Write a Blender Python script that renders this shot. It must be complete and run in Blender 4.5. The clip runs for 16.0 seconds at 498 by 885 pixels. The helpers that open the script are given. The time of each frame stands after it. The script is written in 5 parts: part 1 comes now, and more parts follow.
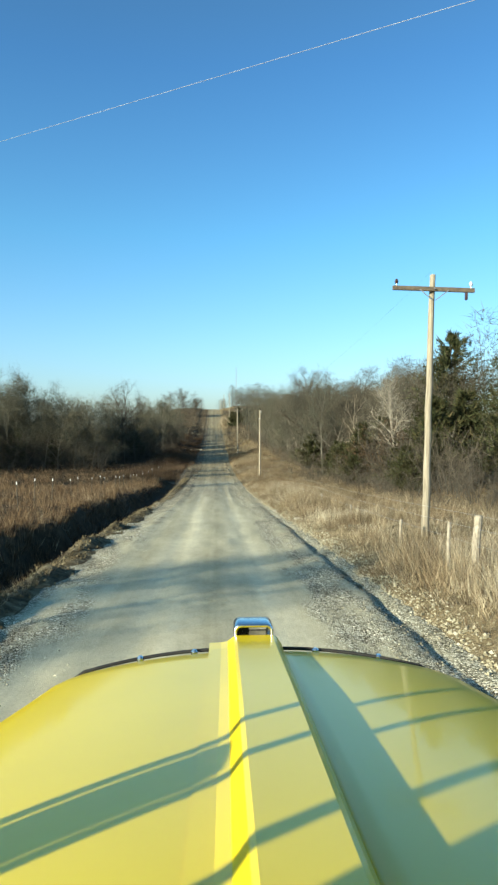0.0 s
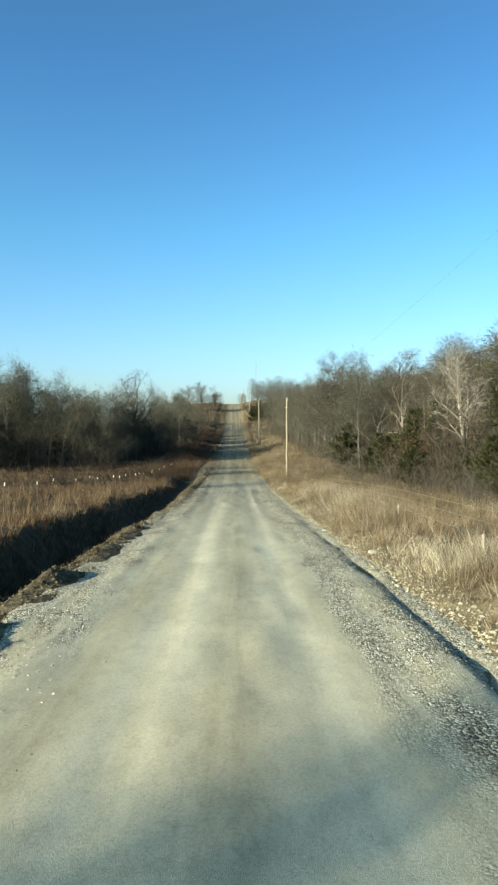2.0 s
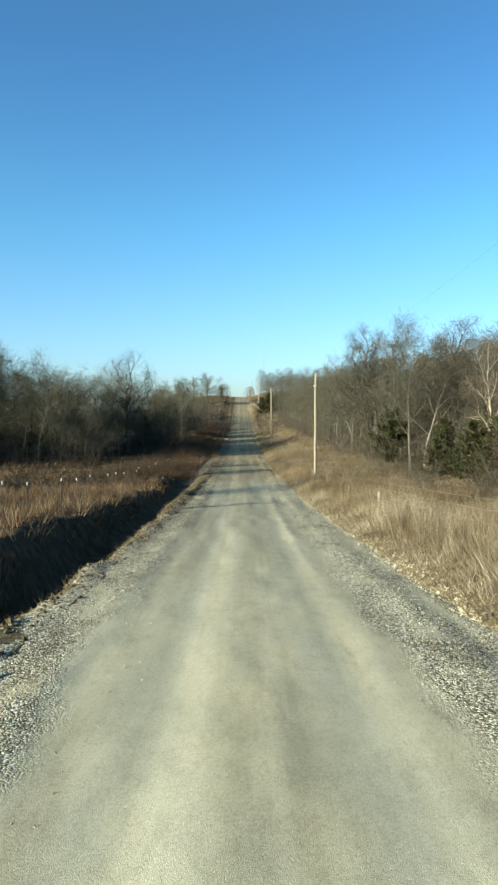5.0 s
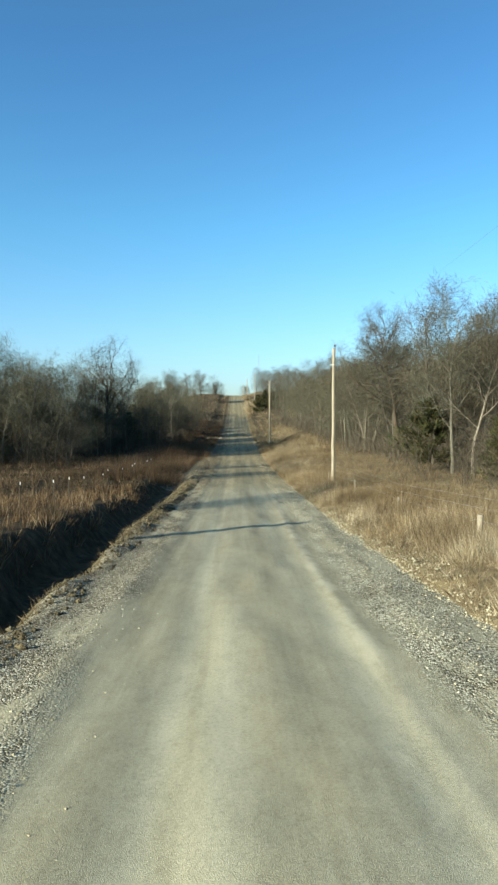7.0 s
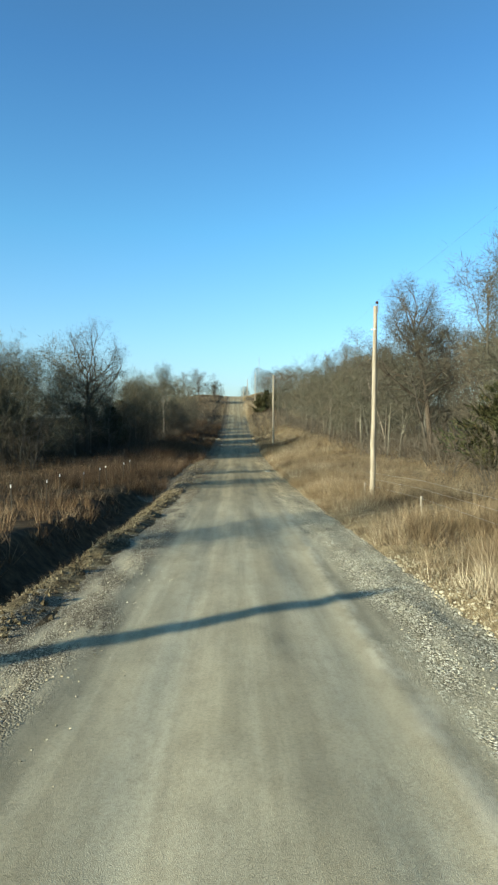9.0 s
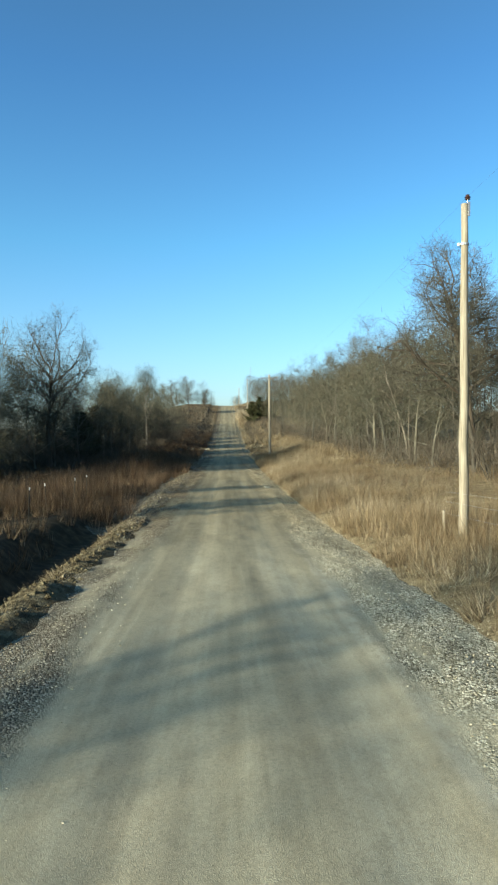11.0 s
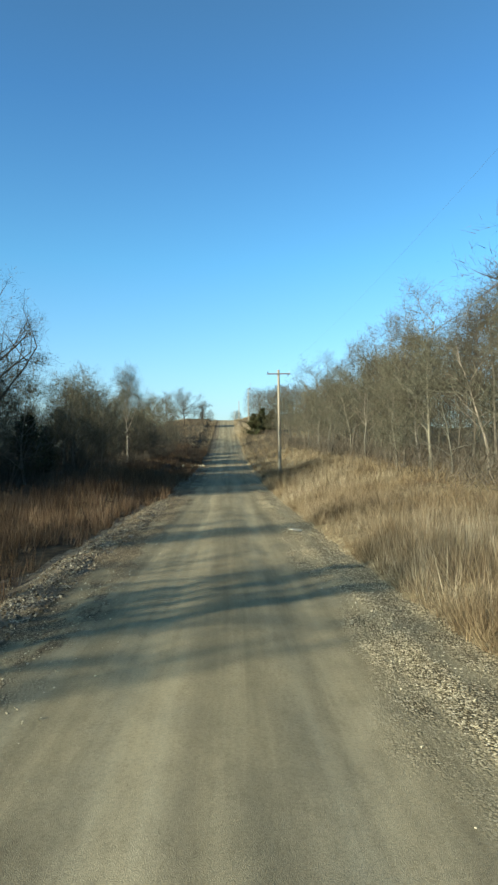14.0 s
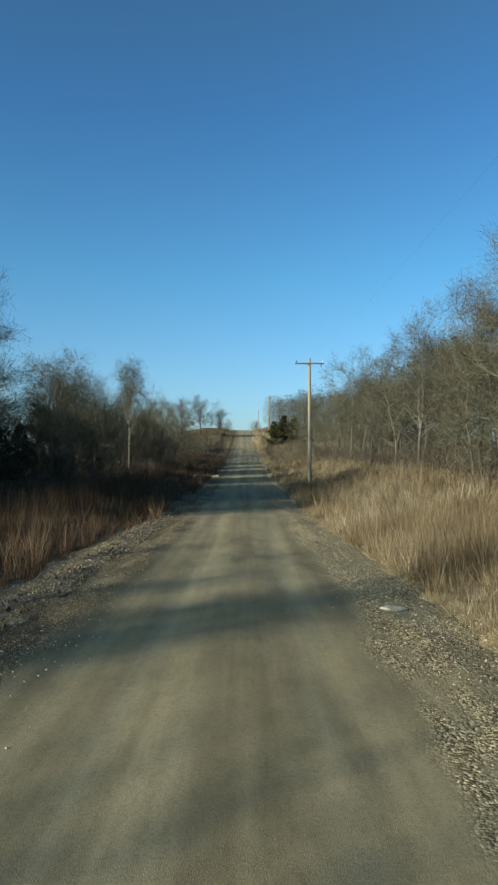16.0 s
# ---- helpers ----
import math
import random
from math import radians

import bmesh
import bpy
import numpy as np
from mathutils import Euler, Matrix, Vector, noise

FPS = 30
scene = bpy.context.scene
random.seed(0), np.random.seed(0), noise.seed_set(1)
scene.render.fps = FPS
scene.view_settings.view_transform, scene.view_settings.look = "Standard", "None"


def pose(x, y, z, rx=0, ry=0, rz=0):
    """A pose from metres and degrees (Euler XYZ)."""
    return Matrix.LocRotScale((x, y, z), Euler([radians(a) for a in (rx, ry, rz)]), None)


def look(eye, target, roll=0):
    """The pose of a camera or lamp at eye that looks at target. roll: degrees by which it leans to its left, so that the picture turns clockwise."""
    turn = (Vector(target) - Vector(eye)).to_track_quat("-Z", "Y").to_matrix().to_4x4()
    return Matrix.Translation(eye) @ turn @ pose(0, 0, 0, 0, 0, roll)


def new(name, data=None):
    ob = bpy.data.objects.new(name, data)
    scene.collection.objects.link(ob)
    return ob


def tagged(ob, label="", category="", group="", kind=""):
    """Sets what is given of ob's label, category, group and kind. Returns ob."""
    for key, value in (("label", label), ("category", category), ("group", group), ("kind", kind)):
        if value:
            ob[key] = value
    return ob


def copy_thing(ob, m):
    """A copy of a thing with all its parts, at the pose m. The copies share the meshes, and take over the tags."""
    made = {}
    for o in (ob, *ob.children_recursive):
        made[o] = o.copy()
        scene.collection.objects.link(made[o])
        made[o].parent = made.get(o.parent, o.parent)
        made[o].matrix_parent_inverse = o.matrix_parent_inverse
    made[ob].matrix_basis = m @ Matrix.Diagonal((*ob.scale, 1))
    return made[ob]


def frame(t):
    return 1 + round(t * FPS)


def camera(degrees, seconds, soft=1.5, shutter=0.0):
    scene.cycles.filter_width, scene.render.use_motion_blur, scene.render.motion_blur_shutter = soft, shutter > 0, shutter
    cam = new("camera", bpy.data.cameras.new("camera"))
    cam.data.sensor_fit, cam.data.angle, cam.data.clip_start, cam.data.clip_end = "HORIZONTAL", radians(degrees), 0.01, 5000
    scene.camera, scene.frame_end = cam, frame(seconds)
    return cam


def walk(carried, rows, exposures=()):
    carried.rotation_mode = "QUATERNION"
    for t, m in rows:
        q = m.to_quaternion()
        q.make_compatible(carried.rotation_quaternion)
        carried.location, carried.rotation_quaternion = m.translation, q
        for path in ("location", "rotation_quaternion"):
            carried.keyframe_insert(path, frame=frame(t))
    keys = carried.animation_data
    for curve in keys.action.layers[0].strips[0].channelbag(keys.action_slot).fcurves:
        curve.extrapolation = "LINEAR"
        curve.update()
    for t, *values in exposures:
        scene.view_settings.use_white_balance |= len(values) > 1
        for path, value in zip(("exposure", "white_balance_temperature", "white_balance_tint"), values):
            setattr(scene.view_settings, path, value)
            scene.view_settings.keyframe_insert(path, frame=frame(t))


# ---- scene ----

# ================= camera =================
cam = camera(41.4, 16.0, soft=2.5)
# seconds, eye x y z, yaw, pitch, roll
PATH = [
    (0.0, 0.001, 0.027, 2.296, -3.06, -1.10, 0.12),
    (0.5, 0.049, 2.721, 2.146, -3.10, -1.27, -0.64),
    (1.0, 0.065, 5.420, 2.006, -2.79, -1.37, -0.80),
    (1.5, 0.055, 8.123, 1.873, -2.33, -1.44, -0.97),
    (2.0, 0.025, 10.834, 1.742, -1.34, -1.43, -0.24),
    (2.5, -0.018, 13.555, 1.609, -0.73, -1.48, -0.47),
    (3.0, -0.069, 16.286, 1.472, -0.82, -1.51, 0.78),
    (3.5, -0.125, 19.029, 1.330, -0.74, -1.24, 0.63),
    (4.0, -0.182, 21.786, 1.181, -0.57, -1.57, 0.01),
    (6.5, -0.395, 35.806, 0.353, -0.97, -1.85, 0.12),
    (7.0, -0.413, 38.661, 0.179, -1.23, -1.71, 0.01),
    (7.5, -0.422, 41.534, 0.006, -1.88, -1.90, -0.10),
    (8.0, -0.422, 44.425, -0.165, -1.47, -2.02, -0.53),
    (8.5, -0.413, 47.333, -0.330, -1.21, -1.70, 0.70),
    (11.0, -0.272, 62.120, -1.026, -2.00, -0.39, 0.02),
    (11.5, -0.233, 65.121, -1.133, -2.23, 0.07, 0.34),
    (12.0, -0.193, 68.134, -1.229, -1.63, 0.11, 0.11),
    (12.5, -0.154, 71.156, -1.315, -1.46, 0.36, -0.68),
    (13.0, -0.118, 74.188, -1.394, -1.94, 0.33, -0.20),
    (13.5, -0.084, 77.226, -1.469, -1.95, 0.32, -0.34),
    (14.0, -0.056, 80.269, -1.543, -2.02, 1.16, -0.24),
    (14.5, -0.032, 83.315, -1.622, -1.83, 1.36, -0.48),
    (15.0, -0.014, 86.361, -1.711, -2.29, 1.56, -1.60),
    (15.5, -0.002, 89.405, -1.818, -1.68, 1.97, 0.86),
    (16.0, 0.004, 92.445, -1.952, -0.41, 2.28, 0.53),
]
walk(cam, [(t, pose(x, y, z, 90 + p, 0, w) @ pose(0, 0, 0, 0, 0, r)) for t, x, y, z, w, p, r in PATH],
     exposures=[(0.0, 1.1, 6800, 4), (15.4, 1.12, 6800, 4), (16.0, 0.61, 6600, 4)])

# ================= sky and sun =================
SUN_ELEV, SUN_FROM = 16.0, (-0.80, -0.60)
world = bpy.data.worlds.new("sky")
scene.world = world
world.use_nodes = True
wn = world.node_tree
sky = wn.nodes.new("ShaderNodeTexSky")
sky.sky_type = "NISHITA"
sky.sun_disc = False
sky.sun_elevation = radians(SUN_ELEV)
sky.sun_rotation = math.atan2(SUN_FROM[0], SUN_FROM[1])
sky.altitude = 200
sky.air_density = 1.0
sky.dust_density = 1.5
sky.ozone_density = 2.5
tint = wn.nodes.new("ShaderNodeMix")
tint.data_type, tint.blend_type = "RGBA", "MULTIPLY"
tint.inputs[0].default_value = 1.0
# paler towards the horizon, deeper aloft
sky_dir = wn.nodes.new("ShaderNodeTexCoord")
sky_xyz = wn.nodes.new("ShaderNodeSeparateXYZ")
wn.links.new(sky_dir.outputs["Generated"], sky_xyz.inputs[0])
sky_hue = wn.nodes.new("ShaderNodeValToRGB")
sky_hue.color_ramp.elements[0].position, sky_hue.color_ramp.elements[0].color = 0.0, (0.86, 0.97, 1.22, 1)
sky_hue.color_ramp.elements[1].position, sky_hue.color_ramp.elements[1].color = 0.48, (0.42, 0.82, 1.10, 1)
for at, hue in ((0.12, (0.74, 1.0, 1.2, 1)), (0.28, (0.53, 1.0, 1.2, 1)), (1.0, (0.56, 0.63, 0.46, 1))):
    sky_hue.color_ramp.elements.new(at).color = hue
wn.links.new(sky_xyz.outputs[2], sky_hue.inputs[0])
wn.links.new(sky_hue.outputs[0], tint.inputs[7])
wn.links.new(sky.outputs[0], tint.inputs[6])
wn.links.new(tint.outputs[2], wn.nodes["Background"].inputs[0])
wn.nodes["Background"].inputs[1].default_value = 0.107
sun = new("sun", bpy.data.lights.new("sun", "SUN"))
sun.data.energy, sun.data.angle, sun.data.color = 5.0, radians(0.53), (1.0, 0.92, 0.74)
_e = radians(SUN_ELEV)
_h = math.hypot(*SUN_FROM)
sun.matrix_world = look((SUN_FROM[0] / _h * math.cos(_e) * 50, SUN_FROM[1] / _h * math.cos(_e) * 50, math.sin(_e) * 50), (0, 0, 0))


# ================= materials =================
def material(name, rough=0.85, metal=0.0, spec=0.3):
    m = bpy.data.materials.new(name)
    m.use_nodes = True
    b = m.node_tree.nodes["Principled BSDF"]
    b.inputs["Roughness"].default_value = rough
    b.inputs["Metallic"].default_value = metal
    b.inputs["Specular IOR Level"].default_value = spec
    return m, m.node_tree, b


def ramp(nt, fac, stops):
    n = nt.nodes.new("ShaderNodeValToRGB")
    el = n.color_ramp.elements
    while len(el) < len(stops):
        el.new(0.5)
    for e, (p, c) in zip(el, stops):
        e.position, e.color = p, (*c, 1)
    nt.links.new(fac, n.inputs[0])
    return n.outputs[0]


def noise_tex(nt, scale, detail=4, stretch=None, rough=0.6):
    tc = nt.nodes.new("ShaderNodeTexCoord")
    n = nt.nodes.new("ShaderNodeTexNoise")
    n.inputs["Scale"].default_value, n.inputs["Detail"].default_value, n.inputs["Roughness"].default_value = scale, detail, rough
    v = tc.outputs["Object"]
    if stretch:
        mp = nt.nodes.new("ShaderNodeMapping")
        mp.inputs["Scale"].default_value = stretch
        nt.links.new(v, mp.inputs[0])
        v = mp.outputs[0]
    nt.links.new(v, n.inputs["Vector"])
    return n.outputs[0]


def mix(nt, fac, a, b, mode="MIX"):
    n = nt.nodes.new("ShaderNodeMix")
    n.data_type, n.blend_type = "RGBA", mode
    for sock, val in ((n.inputs[0], fac), (n.inputs[6], a), (n.inputs[7], b)):
        if isinstance(val, (int, float)):
            sock.default_value = val
        elif isinstance(val, tuple):
            sock.default_value = (*val, 1)
        else:
            nt.links.new(val, sock)
    return n.outputs[2]


def math_node(nt, op, a, b=0.0, clamp=False):
    n = nt.nodes.new("ShaderNodeMath")
    n.operation, n.use_clamp = op, clamp
    for sock, val in zip(n.inputs, (a, b)):
        if isinstance(val, (int, float)):
            sock.default_value = val
        else:
            nt.links.new(val, sock)
    return n.outputs[0]


def bump(nt, bsdf, height, strength, distance):
    n = nt.nodes.new("ShaderNodeBump")
    n.inputs["Strength"].default_value, n.inputs["Distance"].default_value = strength, distance
    nt.links.new(height, n.inputs["Height"])
    nt.links.new(n.outputs[0], bsdf.inputs["Normal"])


def axis(nt, which):
    tc = nt.nodes.new("ShaderNodeTexCoord")
    s = nt.nodes.new("ShaderNodeSeparateXYZ")
    nt.links.new(tc.outputs["Object"], s.inputs[0])
    return s.outputs[which]


def span(nt, value, lo, hi):
    n = nt.nodes.new("ShaderNodeMapRange")
    n.interpolation_type = "SMOOTHSTEP"
    n.inputs["From Min"].default_value, n.inputs["From Max"].default_value = lo, hi
    nt.links.new(value, n.inputs[0])
    return n.outputs[0]


def island_random(nt):
    return nt.nodes.new("ShaderNodeNewGeometry").outputs["Random Per Island"]


def object_random(nt):
    return nt.nodes.new("ShaderNodeObjectInfo").outputs["Random"]


def road_material():
    m, nt, b = material("crushed_limestone_road", 0.95, spec=0.2)
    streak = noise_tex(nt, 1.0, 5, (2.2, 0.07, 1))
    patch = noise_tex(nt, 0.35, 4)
    fine = noise_tex(nt, 120, 3)
    light = ramp(nt, streak, [(0.3, (0.58, 0.53, 0.36)), (0.5, (0.70, 0.645, 0.455)), (0.7, (0.81, 0.76, 0.555))])
    # lower gravel tone, blended in further along the road
    drab = ramp(nt, streak, [(0.3, (0.30, 0.275, 0.20)), (0.5, (0.42, 0.39, 0.285)), (0.72, (0.58, 0.545, 0.41))])
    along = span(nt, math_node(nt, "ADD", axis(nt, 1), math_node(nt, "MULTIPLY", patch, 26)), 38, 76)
    col = mix(nt, along, light, drab)
    # duller brown gravel far along, with the tree shade deepened in its colour
    shade_zone = span(nt, math_node(nt, "ADD", axis(nt, 1), math_node(nt, "MULTIPLY", patch, 14)), 78, 98)
    col = mix(nt, shade_zone, col, mix(nt, 1.0, col, (0.76, 0.70, 0.60), "MULTIPLY"))
    col = mix(nt, 0.35, col, ramp(nt, patch, [(0.35, (0.55, 0.53, 0.5)), (0.65, (1, 1, 1))]), "MULTIPLY")
    col = mix(nt, 0.6, col, ramp(nt, fine, [(0.3, (0.72, 0.72, 0.72)), (0.65, (1.0, 1.0, 1.0))]), "MULTIPLY")
    # clods, damp spots and washboard grain
    blot = noise_tex(nt, 5.5, 6, (1, 0.45, 1), 0.72)
    grit = noise_tex(nt, 34, 4, None, 0.7)
    col = mix(nt, 0.3, col, ramp(nt, blot, [(0.34, (0.55, 0.53, 0.50)), (0.52, (1, 1, 1)), (0.7, (1.18, 1.17, 1.15))]), "MULTIPLY")
    col = mix(nt, 0.35, col, ramp(nt, grit, [(0.36, (0.55, 0.54, 0.52)), (0.5, (1, 1, 1)), (0.66, (1.25, 1.24, 1.22))]), "MULTIPLY")
    track = math_node(nt, "ABSOLUTE", math_node(nt, "SUBTRACT", math_node(nt, "ABSOLUTE", math_node(nt, "ADD", axis(nt, 0), math_node(nt, "MULTIPLY", math_node(nt, "SUBTRACT", noise_tex(nt, 0.12, 3), 0.5), 0.9))), 0.85))
    worn = ramp(nt, math_node(nt, "ADD", track, math_node(nt, "MULTIPLY", math_node(nt, "SUBTRACT", streak, 0.5), 0.9)), [(0.05, (1.0, 1.0, 1.0)), (0.32, (0.90, 0.90, 0.90)), (0.62, (0.76, 0.755, 0.74)), (1.0, (0.84, 0.835, 0.82))])
    col = mix(nt, 0.9, col, worn, "MULTIPLY")
    # darker churned patches, with a shape of their own
    churn = span(nt, noise_tex(nt, 0.55, 6, (1, 0.3, 1), 0.68), 0.54, 0.66)
    col = mix(nt, math_node(nt, "MULTIPLY", churn, 0.5), col, mix(nt, 1.0, col, (0.72, 0.71, 0.69), "MULTIPLY"))
    # loose stone on the shoulders
    tc = nt.nodes.new("ShaderNodeTexCoord")
    cells = nt.nodes.new("ShaderNodeTexVoronoi")
    cells.inputs["Scale"].default_value = 44
    nt.links.new(tc.outputs["Object"], cells.inputs["Vector"])
    grey = nt.nodes.new("ShaderNodeSeparateColor")
    nt.links.new(cells.outputs["Color"], grey.inputs[0])
    pebble = ramp(nt, grey.outputs[0], [(0.0, (0.06, 0.053, 0.035)), (0.45, (0.23, 0.21, 0.142)), (0.8, (0.54, 0.505, 0.385)), (1.0, (0.88, 0.85, 0.70))])
    side = math_node(nt, "MAXIMUM", math_node(nt, "ADD", axis(nt, 0), 0.28), math_node(nt, "SUBTRACT", math_node(nt, "MULTIPLY", axis(nt, 0), -1.0), 0.2))
    loose = span(nt, math_node(nt, "ADD", side, math_node(nt, "MULTIPLY", noise_tex(nt, 0.9, 5, (1, 0.35, 1)), 1.6)), 2.45, 3.0)
    # swept-bare patches among the stones, and a pale windrow
    swept = span(nt, noise_tex(nt, 1.1, 5, (1, 0.3, 1), 0.7), 0.40, 0.52)
    loose = math_node(nt, "MULTIPLY", loose, math_node(nt, "ADD", math_node(nt, "MULTIPLY", swept, 0.75), 0.25))
    loose = math_node(nt, "MAXIMUM", loose, span(nt, math_node(nt, "ABSOLUTE", axis(nt, 0)), 2.7, 3.05))
    line = math_node(nt, "ABSOLUTE", math_node(nt, "ADD", math_node(nt, "SUBTRACT", axis(nt, 0), math_node(nt, "ADD", math_node(nt, "MULTIPLY", span(nt, axis(nt, 1), 50, 76), 0.3), 1.25)), math_node(nt, "MULTIPLY", math_node(nt, "SUBTRACT", noise_tex(nt, 0.5, 4), 0.5), 0.5)))
    line = math_node(nt, "MULTIPLY", math_node(nt, "SUBTRACT", 1.0, span(nt, line, 0.04, 0.2)), math_node(nt, "MULTIPLY", span(nt, axis(nt, 1), 40, 48), math_node(nt, "SUBTRACT", 1.0, span(nt, axis(nt, 1), 72, 84))))
    col = mix(nt, math_node(nt, "MULTIPLY", math_node(nt, "MULTIPLY", line, span(nt, noise_tex(nt, 2.2, 5, (1, 0.5, 1), 0.75), 0.36, 0.6)), 0.34), col, (0.66, 0.62, 0.49))
    # left stones coloured darker for mud and for the shade lying there
    murky = math_node(nt, "MULTIPLY", span(nt, axis(nt, 1), 30, 60), span(nt, math_node(nt, "MULTIPLY", axis(nt, 0), -1.0), 0.5, 2.0))
    pebble = mix(nt, math_node(nt, "MULTIPLY", murky, 0.9), pebble, ramp(nt, grey.outputs[0], [(0.0, (0.07, 0.058, 0.04)), (0.7, (0.15, 0.128, 0.092)), (1.0, (0.36, 0.335, 0.26))]))
    # stones take the same deepened shade colour there
    pebble = mix(nt, shade_zone, pebble, mix(nt, 1.0, pebble, (0.77, 0.68, 0.56), "MULTIPLY"))
    pebble = mix(nt, 0.75, pebble, ramp(nt, noise_tex(nt, 1.4, 6, (1, 0.35, 1), 0.7), [(0.34, (0.45, 0.43, 0.40)), (0.5, (0.95, 0.95, 0.95)), (0.66, (1.25, 1.23, 1.2))]), "MULTIPLY")
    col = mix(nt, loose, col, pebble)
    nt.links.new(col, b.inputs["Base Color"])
    relief = math_node(nt, "ADD", math_node(nt, "MULTIPLY", fine, 0.25), math_node(nt, "MULTIPLY", math_node(nt, "SUBTRACT", 1.0, cells.outputs["Distance"]), loose))
    bump(nt, b, relief, 1.0, 0.02)
    return m


def stone_material():
    m, nt, b = material("crushed_stone", 0.9, spec=0.25)
    col = ramp(nt, island_random(nt), [(0.0, (0.18, 0.158, 0.105)), (0.5, (0.31, 0.28, 0.19)), (0.9, (0.38, 0.35, 0.26)), (1.0, (0.45, 0.42, 0.33))])
    nt.links.new(col, b.inputs["Base Color"])
    return m


def ground_material():
    m, nt, b = material("soil_and_litter", 0.95, spec=0.1)
    big = noise_tex(nt, 0.25, 5)
    mid = noise_tex(nt, 2.5, 5)
    fine = noise_tex(nt, 22, 4)
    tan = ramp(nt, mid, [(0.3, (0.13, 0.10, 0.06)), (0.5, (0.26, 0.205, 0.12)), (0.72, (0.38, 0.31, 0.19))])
    # brown left soil, darkened further to carry the ditch's shade in its colour
    shaded_soil = ramp(nt, mid, [(0.3, (0.030, 0.024, 0.015)), (0.5, (0.068, 0.05, 0.03)), (0.72, (0.125, 0.092, 0.054))])
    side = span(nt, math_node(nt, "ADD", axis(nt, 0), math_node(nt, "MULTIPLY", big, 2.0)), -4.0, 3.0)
    col = mix(nt, side, shaded_soil, tan)
    col = mix(nt, 0.7, col, ramp(nt, fine, [(0.3, (0.45, 0.43, 0.4)), (0.6, (1, 1, 1))]), "MULTIPLY")
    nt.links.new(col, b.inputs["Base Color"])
    bump(nt, b, fine, 0.8, 0.06)
    return m


def berm_material():
    m, nt, b = material("dug_clay_and_sod", 0.95, spec=0.1)
    mid = noise_tex(nt, 4, 6)
    col = ramp(nt, mid, [(0.25, (0.03, 0.025, 0.016)), (0.45, (0.085, 0.068, 0.04)), (0.6, (0.17, 0.143, 0.088)), (0.75, (0.31, 0.275, 0.19))])
    nt.links.new(col, b.inputs["Base Color"])
    bump(nt, b, noise_tex(nt, 14, 5), 1.0, 0.08)
    return m


def mud_material():
    m, nt, b = material("churned_mud_and_stone", 0.9, spec=0.2)
    tc = nt.nodes.new("ShaderNodeTexCoord")
    cells = nt.nodes.new("ShaderNodeTexVoronoi")
    cells.inputs["Scale"].default_value = 24
    nt.links.new(tc.outputs["Object"], cells.inputs["Vector"])
    grey = nt.nodes.new("ShaderNodeSeparateColor")
    nt.links.new(cells.outputs["Color"], grey.inputs[0])
    mid = noise_tex(nt, 3.0, 6)
    col = ramp(nt, mid, [(0.3, (0.05, 0.04, 0.027)), (0.5, (0.11, 0.088, 0.06)), (0.7, (0.19, 0.158, 0.11))])
    pebbles = ramp(nt, grey.outputs[0], [(0.45, (0.07, 0.058, 0.04)), (0.8, (0.20, 0.175, 0.125)), (1.0, (0.44, 0.405, 0.32))])
    col = mix(nt, span(nt, noise_tex(nt, 1.3, 5), 0.42, 0.6), col, pebbles)
    nt.links.new(col, b.inputs["Base Color"])
    bump(nt, b, math_node(nt, "ADD", mid, math_node(nt, "MULTIPLY", cells.outputs["Distance"], -0.6)), 1.0, 0.05)
    return m


def blade_material(name, stops, through_light=0.25):
    m, nt, b = material(name, 0.7, spec=0.15)
    col = ramp(nt, island_random(nt), stops)
    col = mix(nt, span(nt, noise_tex(nt, 0.22, 5), 0.42, 0.62), mix(nt, 1.0, col, (0.80, 0.735, 0.66), "MULTIPLY"), col)
    col = mix(nt, 0.6, col, ramp(nt, noise_tex(nt, 0.6, 4), [(0.38, (0.30, 0.25, 0.21)), (0.60, (1, 1, 1))]), "MULTIPLY")
    nt.links.new(col, b.inputs["Base Color"])
    tr = nt.nodes.new("ShaderNodeBsdfTranslucent")
    nt.links.new(col, tr.inputs[0])
    ms = nt.nodes.new("ShaderNodeMixShader")
    ms.inputs[0].default_value = through_light
    nt.links.new(b.outputs[0], ms.inputs[1])
    nt.links.new(tr.outputs[0], ms.inputs[2])
    nt.links.new(ms.outputs[0], nt.nodes["Material Output"].inputs[0])
    return m


def bark_material(name, dark, pale):
    m, nt, b = material(name, 0.9, spec=0.15)
    n = noise_tex(nt, 3.0, 6, (4, 4, 0.7))
    col = ramp(nt, n, [(0.3, dark), (0.7, pale)])
    col = mix(nt, 1.0, col, ramp(nt, object_random(nt), [(0.0, (0.65, 0.65, 0.66)), (1.0, (1.15, 1.08, 1.0))]), "MULTIPLY")
    nt.links.new(col, b.inputs["Base Color"])
    bump(nt, b, n, 0.7, 0.03)
    return m


def twig_material(name, stops):
    m, nt, b = material(name, 0.85, spec=0.1)
    col = ramp(nt, island_random(nt), stops)
    col = mix(nt, 1.0, col, ramp(nt, object_random(nt), [(0.0, (0.75, 0.77, 0.76)), (1.0, (1.15, 1.08, 1.0))]), "MULTIPLY")
    nt.links.new(col, b.inputs["Base Color"])
    return m


